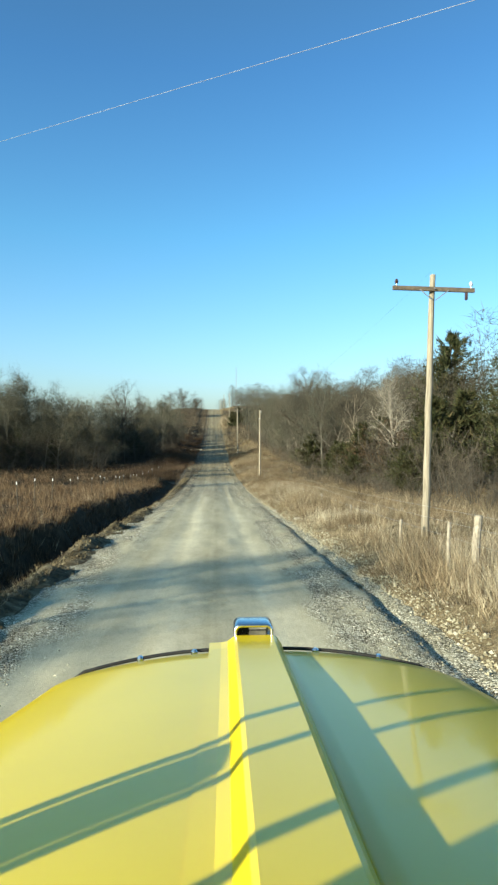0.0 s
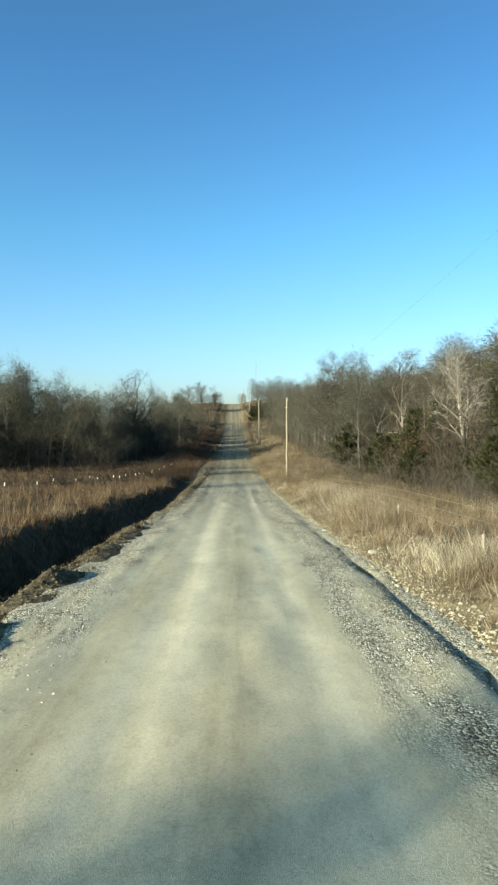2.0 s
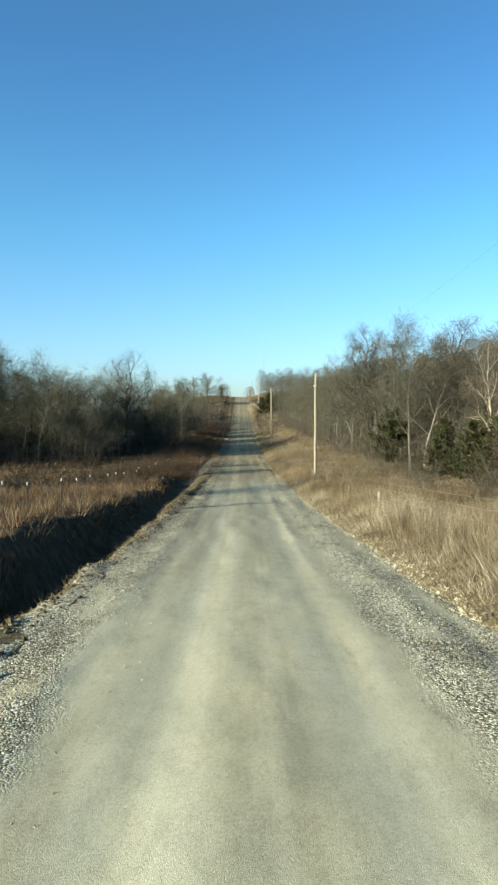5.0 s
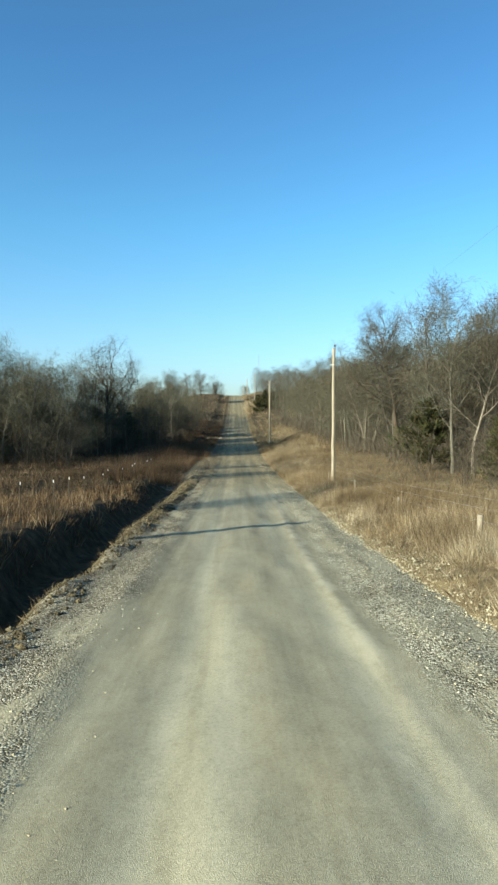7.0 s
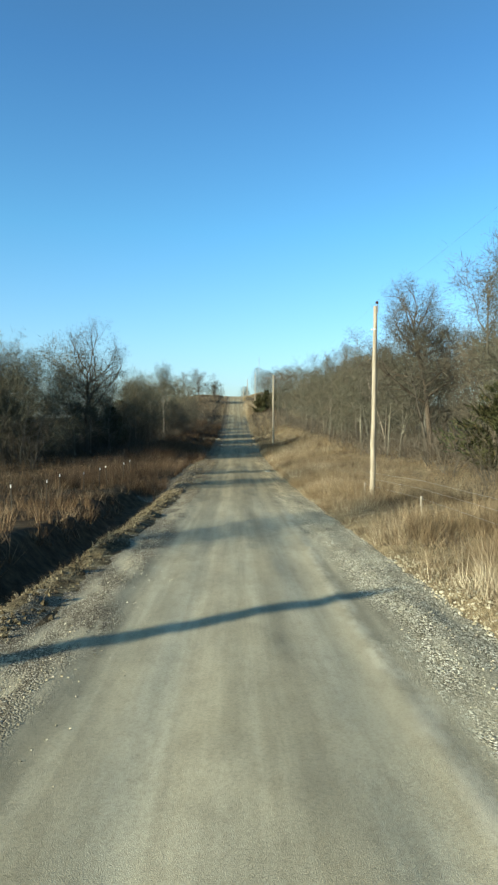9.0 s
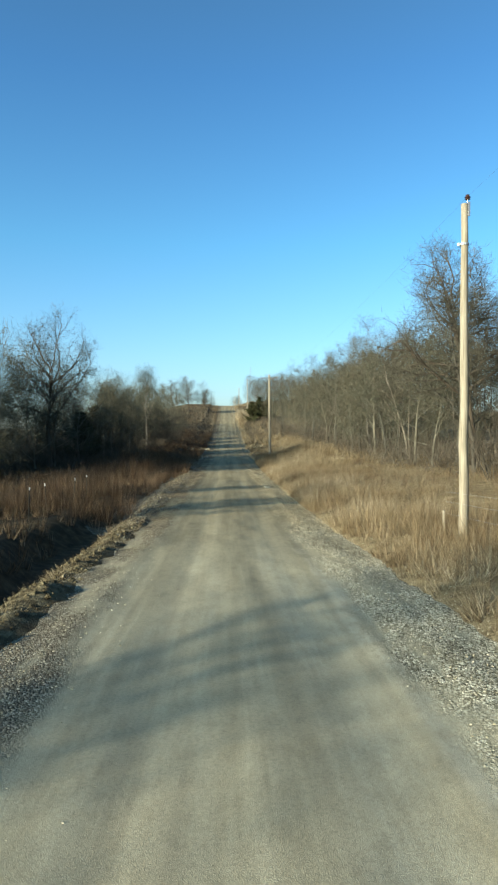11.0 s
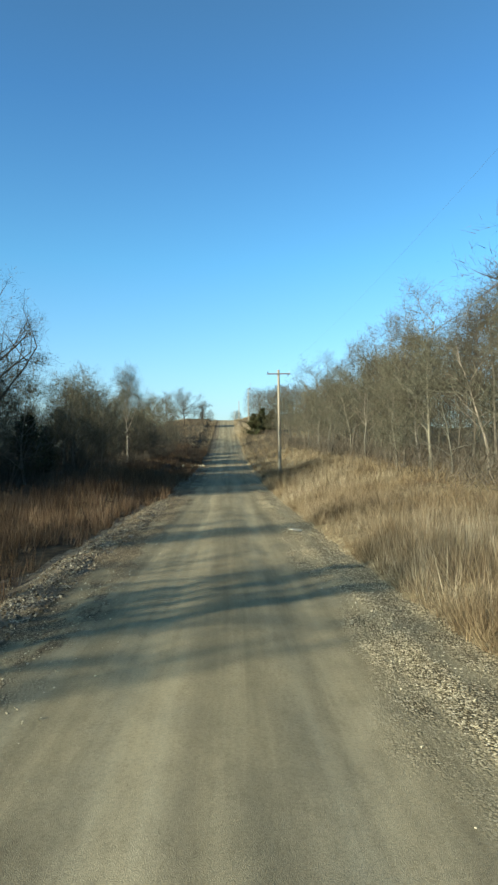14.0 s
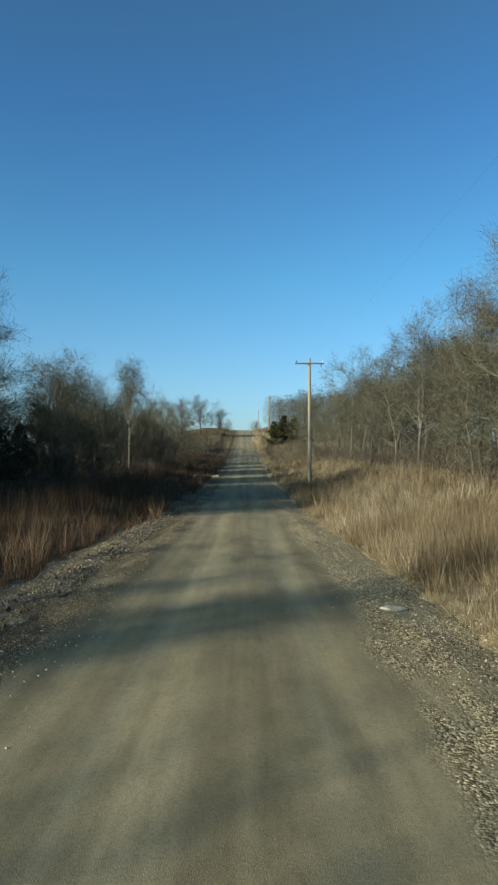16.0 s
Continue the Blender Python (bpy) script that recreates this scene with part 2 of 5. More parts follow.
def pole_material():
    m, nt, b = material("weathered_pole_wood", 0.85, spec=0.15)
    grain = noise_tex(nt, 6, 6, (6, 6, 0.25))
    col = ramp(nt, grain, [(0.28, (0.13, 0.11, 0.08)), (0.5, (0.265, 0.233, 0.178)), (0.72, (0.39, 0.35, 0.275))])
    nt.links.new(col, b.inputs["Base Color"])
    bump(nt, b, grain, 0.5, 0.01)
    return m


def plain(name, colour, rough, metal=0.0, spec=0.4, wear=0.25, scale=8):
    m, nt, b = material(name, rough, metal, spec)
    n = noise_tex(nt, scale, 5)
    lo = tuple(c * (1 - wear) for c in colour)
    hi = tuple(min(1, c * (1 + wear * 0.5)) for c in colour)
    nt.links.new(ramp(nt, n, [(0.3, lo), (0.7, hi)]), b.inputs["Base Color"])
    return m


M_ROAD = road_material()
M_STONE = stone_material()
M_GROUND = ground_material()
M_BERM = berm_material()
M_MUD = mud_material()
M_TAN = blade_material("dry_tan_grass", [(0.0, (0.13, 0.09, 0.055)), (0.35, (0.34, 0.285, 0.195)), (0.75, (0.56, 0.50, 0.365)), (1.0, (0.74, 0.68, 0.52))])
M_TAWNY = blade_material("tawny_grass", [(0.0, (0.085, 0.06, 0.036)), (0.35, (0.215, 0.175, 0.112)), (0.75, (0.375, 0.317, 0.21)), (1.0, (0.54, 0.475, 0.335))])
M_STRAW = blade_material("straw_grass", [(0.0, (0.085, 0.056, 0.032)), (0.35, (0.24, 0.192, 0.127)), (0.75, (0.47, 0.402, 0.278)), (1.0, (0.74, 0.66, 0.49))])
M_BROWN = blade_material("matted_brown_grass", [(0.0, (0.10, 0.069, 0.041)), (0.5, (0.22, 0.176, 0.116)), (1.0, (0.40, 0.338, 0.236))])
M_RUST = blade_material("rusty_bluestem_grass", [(0.0, (0.055, 0.034, 0.023)), (0.5, (0.138, 0.091, 0.058)), (0.85, (0.22, 0.158, 0.103)), (1.0, (0.33, 0.265, 0.18))])
M_FIELD = blade_material("tan_bluestem_grass", [(0.0, (0.085, 0.055, 0.034)), (0.5, (0.19, 0.132, 0.08)), (0.85, (0.31, 0.23, 0.145)), (1.0, (0.48, 0.39, 0.26))])
M_BARK = bark_material("grey_bark", (0.046, 0.042, 0.034), (0.14, 0.13, 0.108))
M_DARKBARK = bark_material("dark_oak_bark", (0.035, 0.03, 0.024), (0.12, 0.10, 0.08))
M_PALEBARK = bark_material("pale_sycamore_bark", (0.15, 0.132, 0.108), (0.37, 0.34, 0.285))
M_BLEACH = bark_material("bleached_dead_wood", (0.22, 0.20, 0.165), (0.46, 0.43, 0.36))
M_TWIG = twig_material("grey_twigs", [(0.0, (0.046, 0.042, 0.031)), (0.6, (0.086, 0.079, 0.062)), (1.0, (0.142, 0.131, 0.105))])
M_LICHEN = twig_material("lichened_grey_twigs", [(0.0, (0.048, 0.048, 0.035)), (0.6, (0.092, 0.092, 0.069)), (1.0, (0.16, 0.158, 0.122))])
M_LICHENBARK = bark_material("lichened_grey_bark", (0.07, 0.069, 0.055), (0.20, 0.198, 0.163))
M_BRUSH = twig_material("brown_brush", [(0.0, (0.05, 0.042, 0.033)), (0.6, (0.076, 0.068, 0.056)), (1.0, (0.13, 0.117, 0.098))])
M_CEDAR = blade_material("cedar_needles", [(0.0, (0.022, 0.031, 0.014)), (0.5, (0.06, 0.074, 0.033)), (0.9, (0.11, 0.115, 0.055)), (1.0, (0.16, 0.138, 0.075))], 0.2)
M_LEAF = blade_material("dead_oak_leaves", [(0.0, (0.07, 0.046, 0.028)), (0.5, (0.13, 0.088, 0.053)), (1.0, (0.23, 0.168, 0.108))], 0.3)
M_POLE = pole_material()
M_ARM = plain("crossarm_wood", (0.12, 0.095, 0.07), 0.9, wear=0.4)
M_STEEL = plain("galvanised_steel", (0.42, 0.43, 0.44), 0.45, 0.8)
M_WIRE = plain("bare_aluminium_wire", (0.30, 0.31, 0.32), 0.6, 0.2)
M_OLDWIRE = plain("weathered_copper_wire", (0.07, 0.075, 0.075), 0.7)
M_SLAB = plain("pale_limestone", (0.56, 0.52, 0.42), 0.9, wear=0.35, scale=9)
M_PORCELAIN = plain("brown_porcelain", (0.06, 0.03, 0.025), 0.2, spec=0.6)
M_GLASS = plain("pale_insulator_glass", (0.55, 0.62, 0.6), 0.15, spec=0.6)
M_FENCE = plain("grey_fence_wood", (0.31, 0.275, 0.215), 0.9, wear=0.45, scale=14)
M_TPOST = plain("rusty_green_steel", (0.07, 0.06, 0.045), 0.7, 0.3)
M_WHITE = plain("white_post_paint", (0.75, 0.74, 0.70), 0.7, wear=0.15)
M_YELLOW = plain("yellow_truck_enamel", (0.84, 0.645, 0.016), 0.3, spec=0.5, wear=0.05, scale=2)
_y = M_YELLOW.node_tree.nodes["Principled BSDF"]
_y.inputs["Coat Weight"].default_value, _y.inputs["Coat Roughness"].default_value = 0.42, 0.06
M_CHROME = plain("chrome", (0.82, 0.82, 0.80), 0.22, 1.0, wear=0.1)
M_RUBBER = plain("black_rubber", (0.02, 0.02, 0.02), 0.8)
M_BLACK = plain("black_trim", (0.015, 0.015, 0.015), 0.5)


# ================= mesh helpers =================
def mesh_of(name, verts, faces, mat, smooth=False):
    """verts (n,3) and faces (m,3) or (m,4) arrays into one mesh."""
    verts = np.asarray(verts, dtype=np.float32).reshape(-1, 3)
    faces = np.asarray(faces, dtype=np.int32)
    k = faces.shape[1]
    me = bpy.data.meshes.new(name)
    me.vertices.add(len(verts))
    me.vertices.foreach_set("co", verts.ravel())
    me.loops.add(faces.size)
    me.loops.foreach_set("vertex_index", faces.ravel())
    me.polygons.add(len(faces))
    me.polygons.foreach_set("loop_start", np.arange(0, faces.size, k, dtype=np.int32))
    me.polygons.foreach_set("use_smooth", np.full(len(faces), smooth))
    me.update(calc_edges=True)
    me.validate()
    me.materials.append(mat)
    return me


def part(name, bm, mat, parent, label="", smooth=False):
    """A bmesh (or a ready mesh) as one mesh object under a thing."""
    if isinstance(bm, bpy.types.Mesh):
        me = bm
    else:
        me = bpy.data.meshes.new(name)
        bm.to_mesh(me)
        bm.free()
        for p in me.polygons:
            p.use_smooth = smooth
        me.materials.append(mat)
    ob = new(name, me)
    ob.parent = parent
    if label:
        ob["label"] = label
    return ob


def box(size, at=(0, 0, 0), bev=0.0, turn=None):
    bm = bmesh.new()
    bmesh.ops.create_cube(bm, size=1)
    bmesh.ops.scale(bm, vec=size, verts=bm.verts)
    if bev:
        bmesh.ops.bevel(bm, geom=bm.edges[:], offset=bev, segments=2, affect="EDGES", clamp_overlap=True)
    if turn is not None:
        bmesh.ops.transform(bm, matrix=turn, verts=bm.verts)
    bmesh.ops.translate(bm, vec=at, verts=bm.verts)
    return bm


def rings(stations, sides, wobble=0.0, rng=None):
    """A round solid from (centre, radius) stations along z."""
    bm = bmesh.new()
    loops = []
    for (cx, cy, cz), r in stations:
        loop = []
        for i in range(sides):
            a = 2 * math.pi * i / sides
            q = r * (1 + (rng.uniform(-wobble, wobble) if rng else 0))
            loop.append(bm.verts.new((cx + q * math.cos(a), cy + q * math.sin(a), cz)))
        loops.append(loop)
    for a, b in zip(loops, loops[1:]):
        for i in range(sides):
            bm.faces.new((a[i], a[(i + 1) % sides], b[(i + 1) % sides], b[i]))
    bm.faces.new(loops[0][::-1])
    bm.faces.new(loops[-1])
    return bm


def smoothstep(a, b, v):
    t = np.clip((np.asarray(v, dtype=float) - a) / (b - a), 0, 1)
    return t * t * (3 - 2 * t)


_lat = np.random.RandomState(5).rand(64, 64)


def wave(x, y, cell):
    """Smooth value noise, -1 to 1."""
    x, y = np.asarray(x, dtype=float) / cell, np.asarray(y, dtype=float) / cell
    i, j = np.floor(x).astype(int), np.floor(y).astype(int)
    u, v = x - i, y - j
    u, v = u * u * (3 - 2 * u), v * v * (3 - 2 * v)
    g = lambda a, b: _lat[a % 64, b % 64]
    return 2 * ((g(i, j) * (1 - u) + g(i + 1, j) * u) * (1 - v) + (g(i, j + 1) * (1 - u) + g(i + 1, j + 1) * u) * v) - 1


# ================= lie of the land =================
_ky = np.array([-3000, -300, -60, -20, 0, 10, 20, 36, 47, 62, 71, 80, 92, 105, 120, 135, 150, 170, 200, 240, 300, 350, 400, 600, 4000])
_kz = np.array([40, 14, 3.6, 1.15, 0.05, -0.47, -0.96, -1.9, -2.58, -3.28, -3.56, -3.79, -4.0, -4.07, -4.08, -3.95, -3.6, -3.0, -1.3, 2.0, 8.0, 13.2, 14.0, 12.0, 10.0])
_fy = np.arange(-400, 700, 1.0)
_fz = np.convolve(np.pad(np.interp(_fy, _ky, _kz), 8, mode="edge"), np.hanning(19)[1:-1] / np.hanning(19)[1:-1].sum(), mode="valid")


def profile(y):
    y = np.asarray(y, dtype=float)
    return np.where((y > -395) & (y < 690), np.interp(y, _fy, _fz), np.interp(y, _ky, _kz))


ROAD_L, ROAD_R = -3.0, 3.0


def ground(x, y):
    """Height of the land (without the road's own surface)."""
    x, y = np.asarray(x, dtype=float), np.asarray(y, dtype=float)
    base = profile(y)
    hill = np.maximum(base + 2.0, 0) * (y > 120)
    base = base - hill * np.where(x < 0, 0.9 * smoothstep(14, 60, -x), 0.55 * smoothstep(30, 90, x))
    left, right = -x - 3.0, x - 3.0
    rough = 0.10 * wave(x, y, 2.3) + 0.05 * wave(x + 40, y, 0.7)
    # left: spoil bank, ditch, low field; beyond the creek the land climbs
    field = 0.20 - 0.65 * smoothstep(42, 82, y) + 0.95 * smoothstep(100, 150, y) + 0.01 * np.clip(left, 0, 60) * smoothstep(110, 150, y)
    ditch = -1.45 + 0.95 * smoothstep(78, 105, y) + 0.42 * smoothstep(115, 150, y)
    # the gravel runs straight to the ditch here, with no bank
    gap = smoothstep(33, 40, y) * (1 - smoothstep(53, 63, y))
    bank = (0.15 - 0.07 * smoothstep(14, 24, y) + 0.11 * wave(x * 0, y, 1.7) + 0.10 * wave(x, y + 9, 0.45) + 0.06 * wave(x + 3, y, 0.22)) * np.exp(-((left - 0.42 - 0.12 * wave(x * 0, y, 3.3)) / 0.27) ** 2) * (1 - 0.9 * smoothstep(76, 92, y)) * (1 - gap)
    zl = bank - 0.06 + (ditch + 0.06) * smoothstep(0.65 - 0.3 * gap, 2.2 - 0.3 * gap, left + 0.16 * gap * wave(x, y, 1.1)) + (field - ditch) * smoothstep(2.9, 4.4, left + np.interp(y, [10, 25, 42, 60], [1.2, 1.1, 0.7, 0.0]) + 0.5 * wave(x, y, 3.0))
    # right: grassy verge that rises gently to the woods
    zr = -0.08 + 0.10 * smoothstep(0.0, 0.4, right) + 0.22 * smoothstep(0.1, 1.6, right) + 0.05 * np.clip(right - 2, 0, 40) + (0.35 + 0.9 * smoothstep(105, 145, y)) * smoothstep(2, 8, right) * smoothstep(40, 120, y)
    off = np.where(x < 0, zl, zr)
    side = np.where(x < 0, left, right)
    edge = smoothstep(0.0, 0.5, side)
    far = smoothstep(25, 140, np.abs(x)) * (2 + 3 * wave(x, y, 90))
    return base + np.where(side > 0, off + rough * edge, -0.06 - 0.25 * smoothstep(0, 0.35, -side)) + far


def road_height(x, y):
    x, y = np.asarray(x, dtype=float), np.asarray(y, dtype=float)
    ruts = -0.025 * (np.exp(-((x + 0.95) / 0.3) ** 2) + np.exp(-((x - 0.95) / 0.3) ** 2))
    groove = -0.12 * np.exp(-((x - 2.76 - 0.07 * wave(x * 0, y, 2.0) - 0.05 * wave(x * 0, y + 5, 0.5)) / 0.075) ** 2) * (1 - smoothstep(22, 40, y)) * (0.8 + 0.5 * wave(x * 0, y, 0.9))
    feather = -0.5 * np.clip(np.abs(x) - 3.34, 0, 1) + (0.02 * wave(x, y, 0.33) + 0.02 * wave(x, y + 7, 0.9)) * smoothstep(2.4, 2.9, np.abs(x))
    windrow = 0.02 * np.exp(-((x - 1.25 - 0.3 * smoothstep(50, 76, y) - 0.08 * wave(x * 0, y, 2.6)) / 0.11) ** 2) * smoothstep(38, 46, y) * (1 - smoothstep(74, 84, y))
    ridge = windrow + 0.035 * np.exp(-((np.abs(x) - 2.3) / 0.3) ** 2)
    return profile(y) - 0.018 * np.abs(x) + ruts + groove + ridge + feather + 0.012 * wave(x * 3, y, 1.2) + 0.008 * wave(x, y, 0.35)


def sheet(xs, ys, height):
    gx, gy = np.meshgrid(xs, ys)
    v = np.stack([gx, gy, height(gx, gy)], -1).reshape(-1, 3)
    nx, ny = len(xs), len(ys)
    i = (np.arange(ny - 1)[:, None] * nx + np.arange(nx - 1)[None, :]).ravel()
    return v, np.stack([i, i + 1, i + nx + 1, i + nx], 1)


xs = np.concatenate([-np.geomspace(2500, 14, 34), np.arange(-13, -7.9, 0.4), np.arange(-7.8, -2.9, 0.14), [-2, 0, 2], np.arange(2.9, 7, 0.2), np.arange(7, 14, 0.6), np.geomspace(14, 2500, 34)])
ys = np.concatenate([-np.geomspace(2500, 12, 22), np.arange(-11, 100, 0.26), np.arange(100, 130, 0.5), np.arange(130, 200, 1.5), np.arange(200, 352, 3.0), np.geomspace(355, 3000, 30)])
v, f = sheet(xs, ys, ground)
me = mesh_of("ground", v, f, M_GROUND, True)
me.materials.append(M_BERM)
me.materials.append(M_MUD)
me.materials.append(M_ROAD)
mid = v[f].mean(1)
on_bank = (mid[:, 0] > -4.15 + 0.3 * wave(mid[:, 0], mid[:, 1], 1.3)) & (mid[:, 0] < -2.6) & (mid[:, 1] > -40) & (mid[:, 1] < 96)
gravel_lip = on_bank & (mid[:, 0] > -3.55 + 0.22 * wave(mid[:, 0], mid[:, 1], 0.8)) & (mid[:, 1] > 35.5 + 1.5 * wave(mid[:, 0], mid[:, 1], 0.6)) & (mid[:, 1] < 60 + 2 * wave(mid[:, 0], mid[:, 1], 0.6))
muddy_verge = (mid[:, 0] > -5.4 + 0.9 * wave(mid[:, 0], mid[:, 1], 2.1)) & (mid[:, 0] < -2.6) & (mid[:, 1] > 84) & (mid[:, 1] < 175)
me.polygons.foreach_set("material_index", np.where(gravel_lip, 3, np.where(muddy_verge, 2, on_bank.astype(np.int32))).astype(np.int32))
land = new("ground", me)
tagged(land, "brown soil and leaf litter of rolling winter pasture", "ground", kind="structure")

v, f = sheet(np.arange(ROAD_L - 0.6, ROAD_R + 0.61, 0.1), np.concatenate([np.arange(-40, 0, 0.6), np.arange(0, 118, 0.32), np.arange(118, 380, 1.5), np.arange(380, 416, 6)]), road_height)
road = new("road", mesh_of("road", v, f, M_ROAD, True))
tagged(road, "pale crushed limestone gravel road with worn wheel tracks", "road", kind="structure")

# ================= trees =================
def tube(points, radii, sides):
    """A tapered tube along a bent line: verts and quads."""
    points, radii = np.asarray(points, dtype=float), np.asarray(radii, dtype=float)
    d = np.gradient(points, axis=0)
    d /= np.linalg.norm(d, axis=1)[:, None] + 1e-9
    ref = np.array([1.0, 0.2, 0.1]) if abs(d[0, 2]) > 0.8 else np.array([0.1, 0.2, 1.0])
    u = np.cross(d, ref)
    u /= np.linalg.norm(u, axis=1)[:, None] + 1e-9
    w = np.cross(d, u)
    a = np.linspace(0, 2 * np.pi, sides, endpoint=False)
    v = points[:, None] + radii[:, None, None] * (np.cos(a)[None, :, None] * u[:, None] + np.sin(a)[None, :, None] * w[:, None])
    k = len(points)
    i = (np.arange(k - 1)[:, None] * sides + np.arange(sides)[None]).ravel()
    j = (np.arange(k - 1)[:, None] * sides + (np.arange(sides)[None] + 1) % sides).ravel()
    return v.reshape(-1, 3), np.stack([i, j, j + sides, i + sides], 1)


def spikes(start, way, length, width, rng):
    """Thin triangles, one a twig or blade."""
    n = len(start)
    way = way / (np.linalg.norm(way, axis=1)[:, None] + 1e-9)
    side = np.cross(way, rng.normal(size=(n, 3)))
    side /= np.linalg.norm(side, axis=1)[:, None] + 1e-9
    side *= (np.asarray(width) * 0.5)[:, None]
    tip = start + way * np.asarray(length)[:, None]
    v = np.stack([start - side, start + side, tip], 1).reshape(-1, 3)
    return v, np.arange(3 * n).reshape(-1, 3)


class Growth:
    """Collects the woody tubes and the twigs of one plant."""

    def __init__(self, seed):
        self.rng = np.random.RandomState(seed)
        self.tv, self.tf, self.n = [], [], 0
        self.ts, self.td, self.tl, self.tw = [], [], [], []

    def limb(self, points, radii, sides):
        v, f = tube(points, radii, sides)
        self.tv.append(v)
        self.tf.append(f + self.n)
        self.n += len(v)

    def bent(self, p, d, length, k, curl, lift):
        pts = [np.array(p, dtype=float)]
        d = np.array(d, dtype=float)
        for _ in range(k):
            d = d + self.rng.normal(size=3) * curl + np.array([0, 0, lift])
            d /= np.linalg.norm(d)
            pts.append(pts[-1] + d * length / k)
        return np.array(pts), d

    def offshoot(self, d, low, high):
        """A direction that leaves d at low to high degrees."""
        r = self.rng.normal(size=3)
        r -= d * r.dot(d)
        r /= np.linalg.norm(r) + 1e-9
        a = radians(self.rng.uniform(low, high))
        return d * math.cos(a) + r * math.sin(a)

    def twig(self, p, d, length, width):
        self.ts.append(p), self.td.append(d), self.tl.append(length), self.tw.append(width)

    def bough(self, p, d, length, r, level, twigs, curl, lift):
        k = (4, 2, 2)[level]
        pts, end = self.bent(p, d, length, k, curl * (1.0, 1.3, 1.3)[level], lift)
        if level < 2:
            self.limb(pts, np.linspace(r, r * 0.3, k + 1), (4, 3)[level])
        else:
            self.twig(pts[0], pts[-1] - pts[0], length, max(2 * r, 0.02))
        if level < 2:
            count = self.rng.randint(5, 8) if level == 0 else self.rng.randint(3, 6)
            for q in np.linspace(0.25, 1.0, count):
                i = min(int(q * k), k - 1)
                at = pts[i] + (pts[i + 1] - pts[i]) * (q * k - i if q < 1 else 1)
                way = (pts[i + 1] - pts[i]) / np.linalg.norm(pts[i + 1] - pts[i])
                self.bough(at, self.offshoot(way, 22, 60), length * self.rng.uniform(0.34, 0.6) * (1.15 - 0.4 * q), max(r * 0.45, 0.012), level + 1, twigs, curl * 1.2, lift * 0.8)
        n = twigs if level == 2 else twigs // 2
        for q in self.rng.uniform(0.15, 1.0, n):
            i = min(int(q * k), k - 1)
            at = pts[i] + (pts[i + 1] - pts[i]) * (q * k - i)
            way = self.offshoot((pts[i + 1] - pts[i]) / np.linalg.norm(pts[i + 1] - pts[i]), 18, 78)
            way[2] += 0.15
            ln = self.rng.uniform(0.4, 1.5) * min(1.0, 0.45 + length * 0.25)
            self.twig(at, way, ln, self.rng.uniform(0.010, 0.020))
            self.twig(at + way * ln * 0.5, self.offshoot(way / np.linalg.norm(way), 20, 55), ln * 0.6, 0.013)

    def meshes(self, name, bark, twig, fuzz=0):
        trunk = mesh_of(name + "_wood", np.concatenate(self.tv), np.concatenate(self.tf), bark, True)
        st, wy, ln, wd = np.array(self.ts), np.array(self.td), np.array(self.tl), np.array(self.tw)
        if fuzz:
            # the finest twigs, in sprays about the ends of the others
            pick = self.rng.randint(0, len(st), fuzz)
            un = wy[pick] / (np.linalg.norm(wy[pick], axis=1)[:, None] + 1e-9)
            st = np.concatenate([st, st[pick] + un * ln[pick][:, None] * self.rng.uniform(0.4, 1.0, (fuzz, 1)) + self.rng.normal(size=(fuzz, 3)) * 0.24])
            wy = np.concatenate([wy, un + self.rng.normal(size=(fuzz, 3)) * 0.55])
            ln = np.concatenate([ln, self.rng.uniform(0.3, 0.75, fuzz)])
            wd = np.concatenate([wd, self.rng.uniform(0.013, 0.027, fuzz)])
        v, f = spikes(st, wy, ln, wd, self.rng)
        return trunk, mesh_of(name + "_twigs", v, f, twig)


def bare_tree(seed, height, spread, clear, limbs, twigs, bark, twig, girth=None, steep=(20, 62), lead=0.76, fuzz=4600, stout=0.46, curl=0.13, dome=0.0):
    """trunk and crown meshes of a leafless tree."""
    g = Growth(seed)
    r = girth or height * 0.0098
    top = height * lead
    pts, _ = g.bent((0, 0, -0.25), (g.rng.normal() * 0.04, g.rng.normal() * 0.04, 1), top, 9, 0.075, 0.05)
    g.limb(pts, r * np.linspace(1, 0.18, 10) * np.where(np.arange(10) == 0, 1.35, 1), 7)
    for i in range(limbs):
        q = clear + (1 - clear) * (i + g.rng.uniform(0, 0.8)) / limbs
        q = min(q, 0.985)
        k = min(int(q * 9), 8)
        at = pts[k] + (pts[k + 1] - pts[k]) * (q * 9 - k)
        a = i * 2.4 + g.rng.uniform(-0.5, 0.5)
        up = radians(90 - g.rng.uniform(*steep) - 14 * (1 - q) - dome * (0.75 - q))
        d = np.array([math.cos(a) * math.cos(up), math.sin(a) * math.cos(up), math.sin(up)])
        ln = spread * g.rng.uniform(0.75, 1.15) * (1.10 - 0.45 * (q - clear) / (1 - clear))
        g.bough(at, d, ln, r * (stout - 0.22 * q), 0, twigs, curl, 0.03)
    return g.meshes("tree", bark, twig, fuzz)


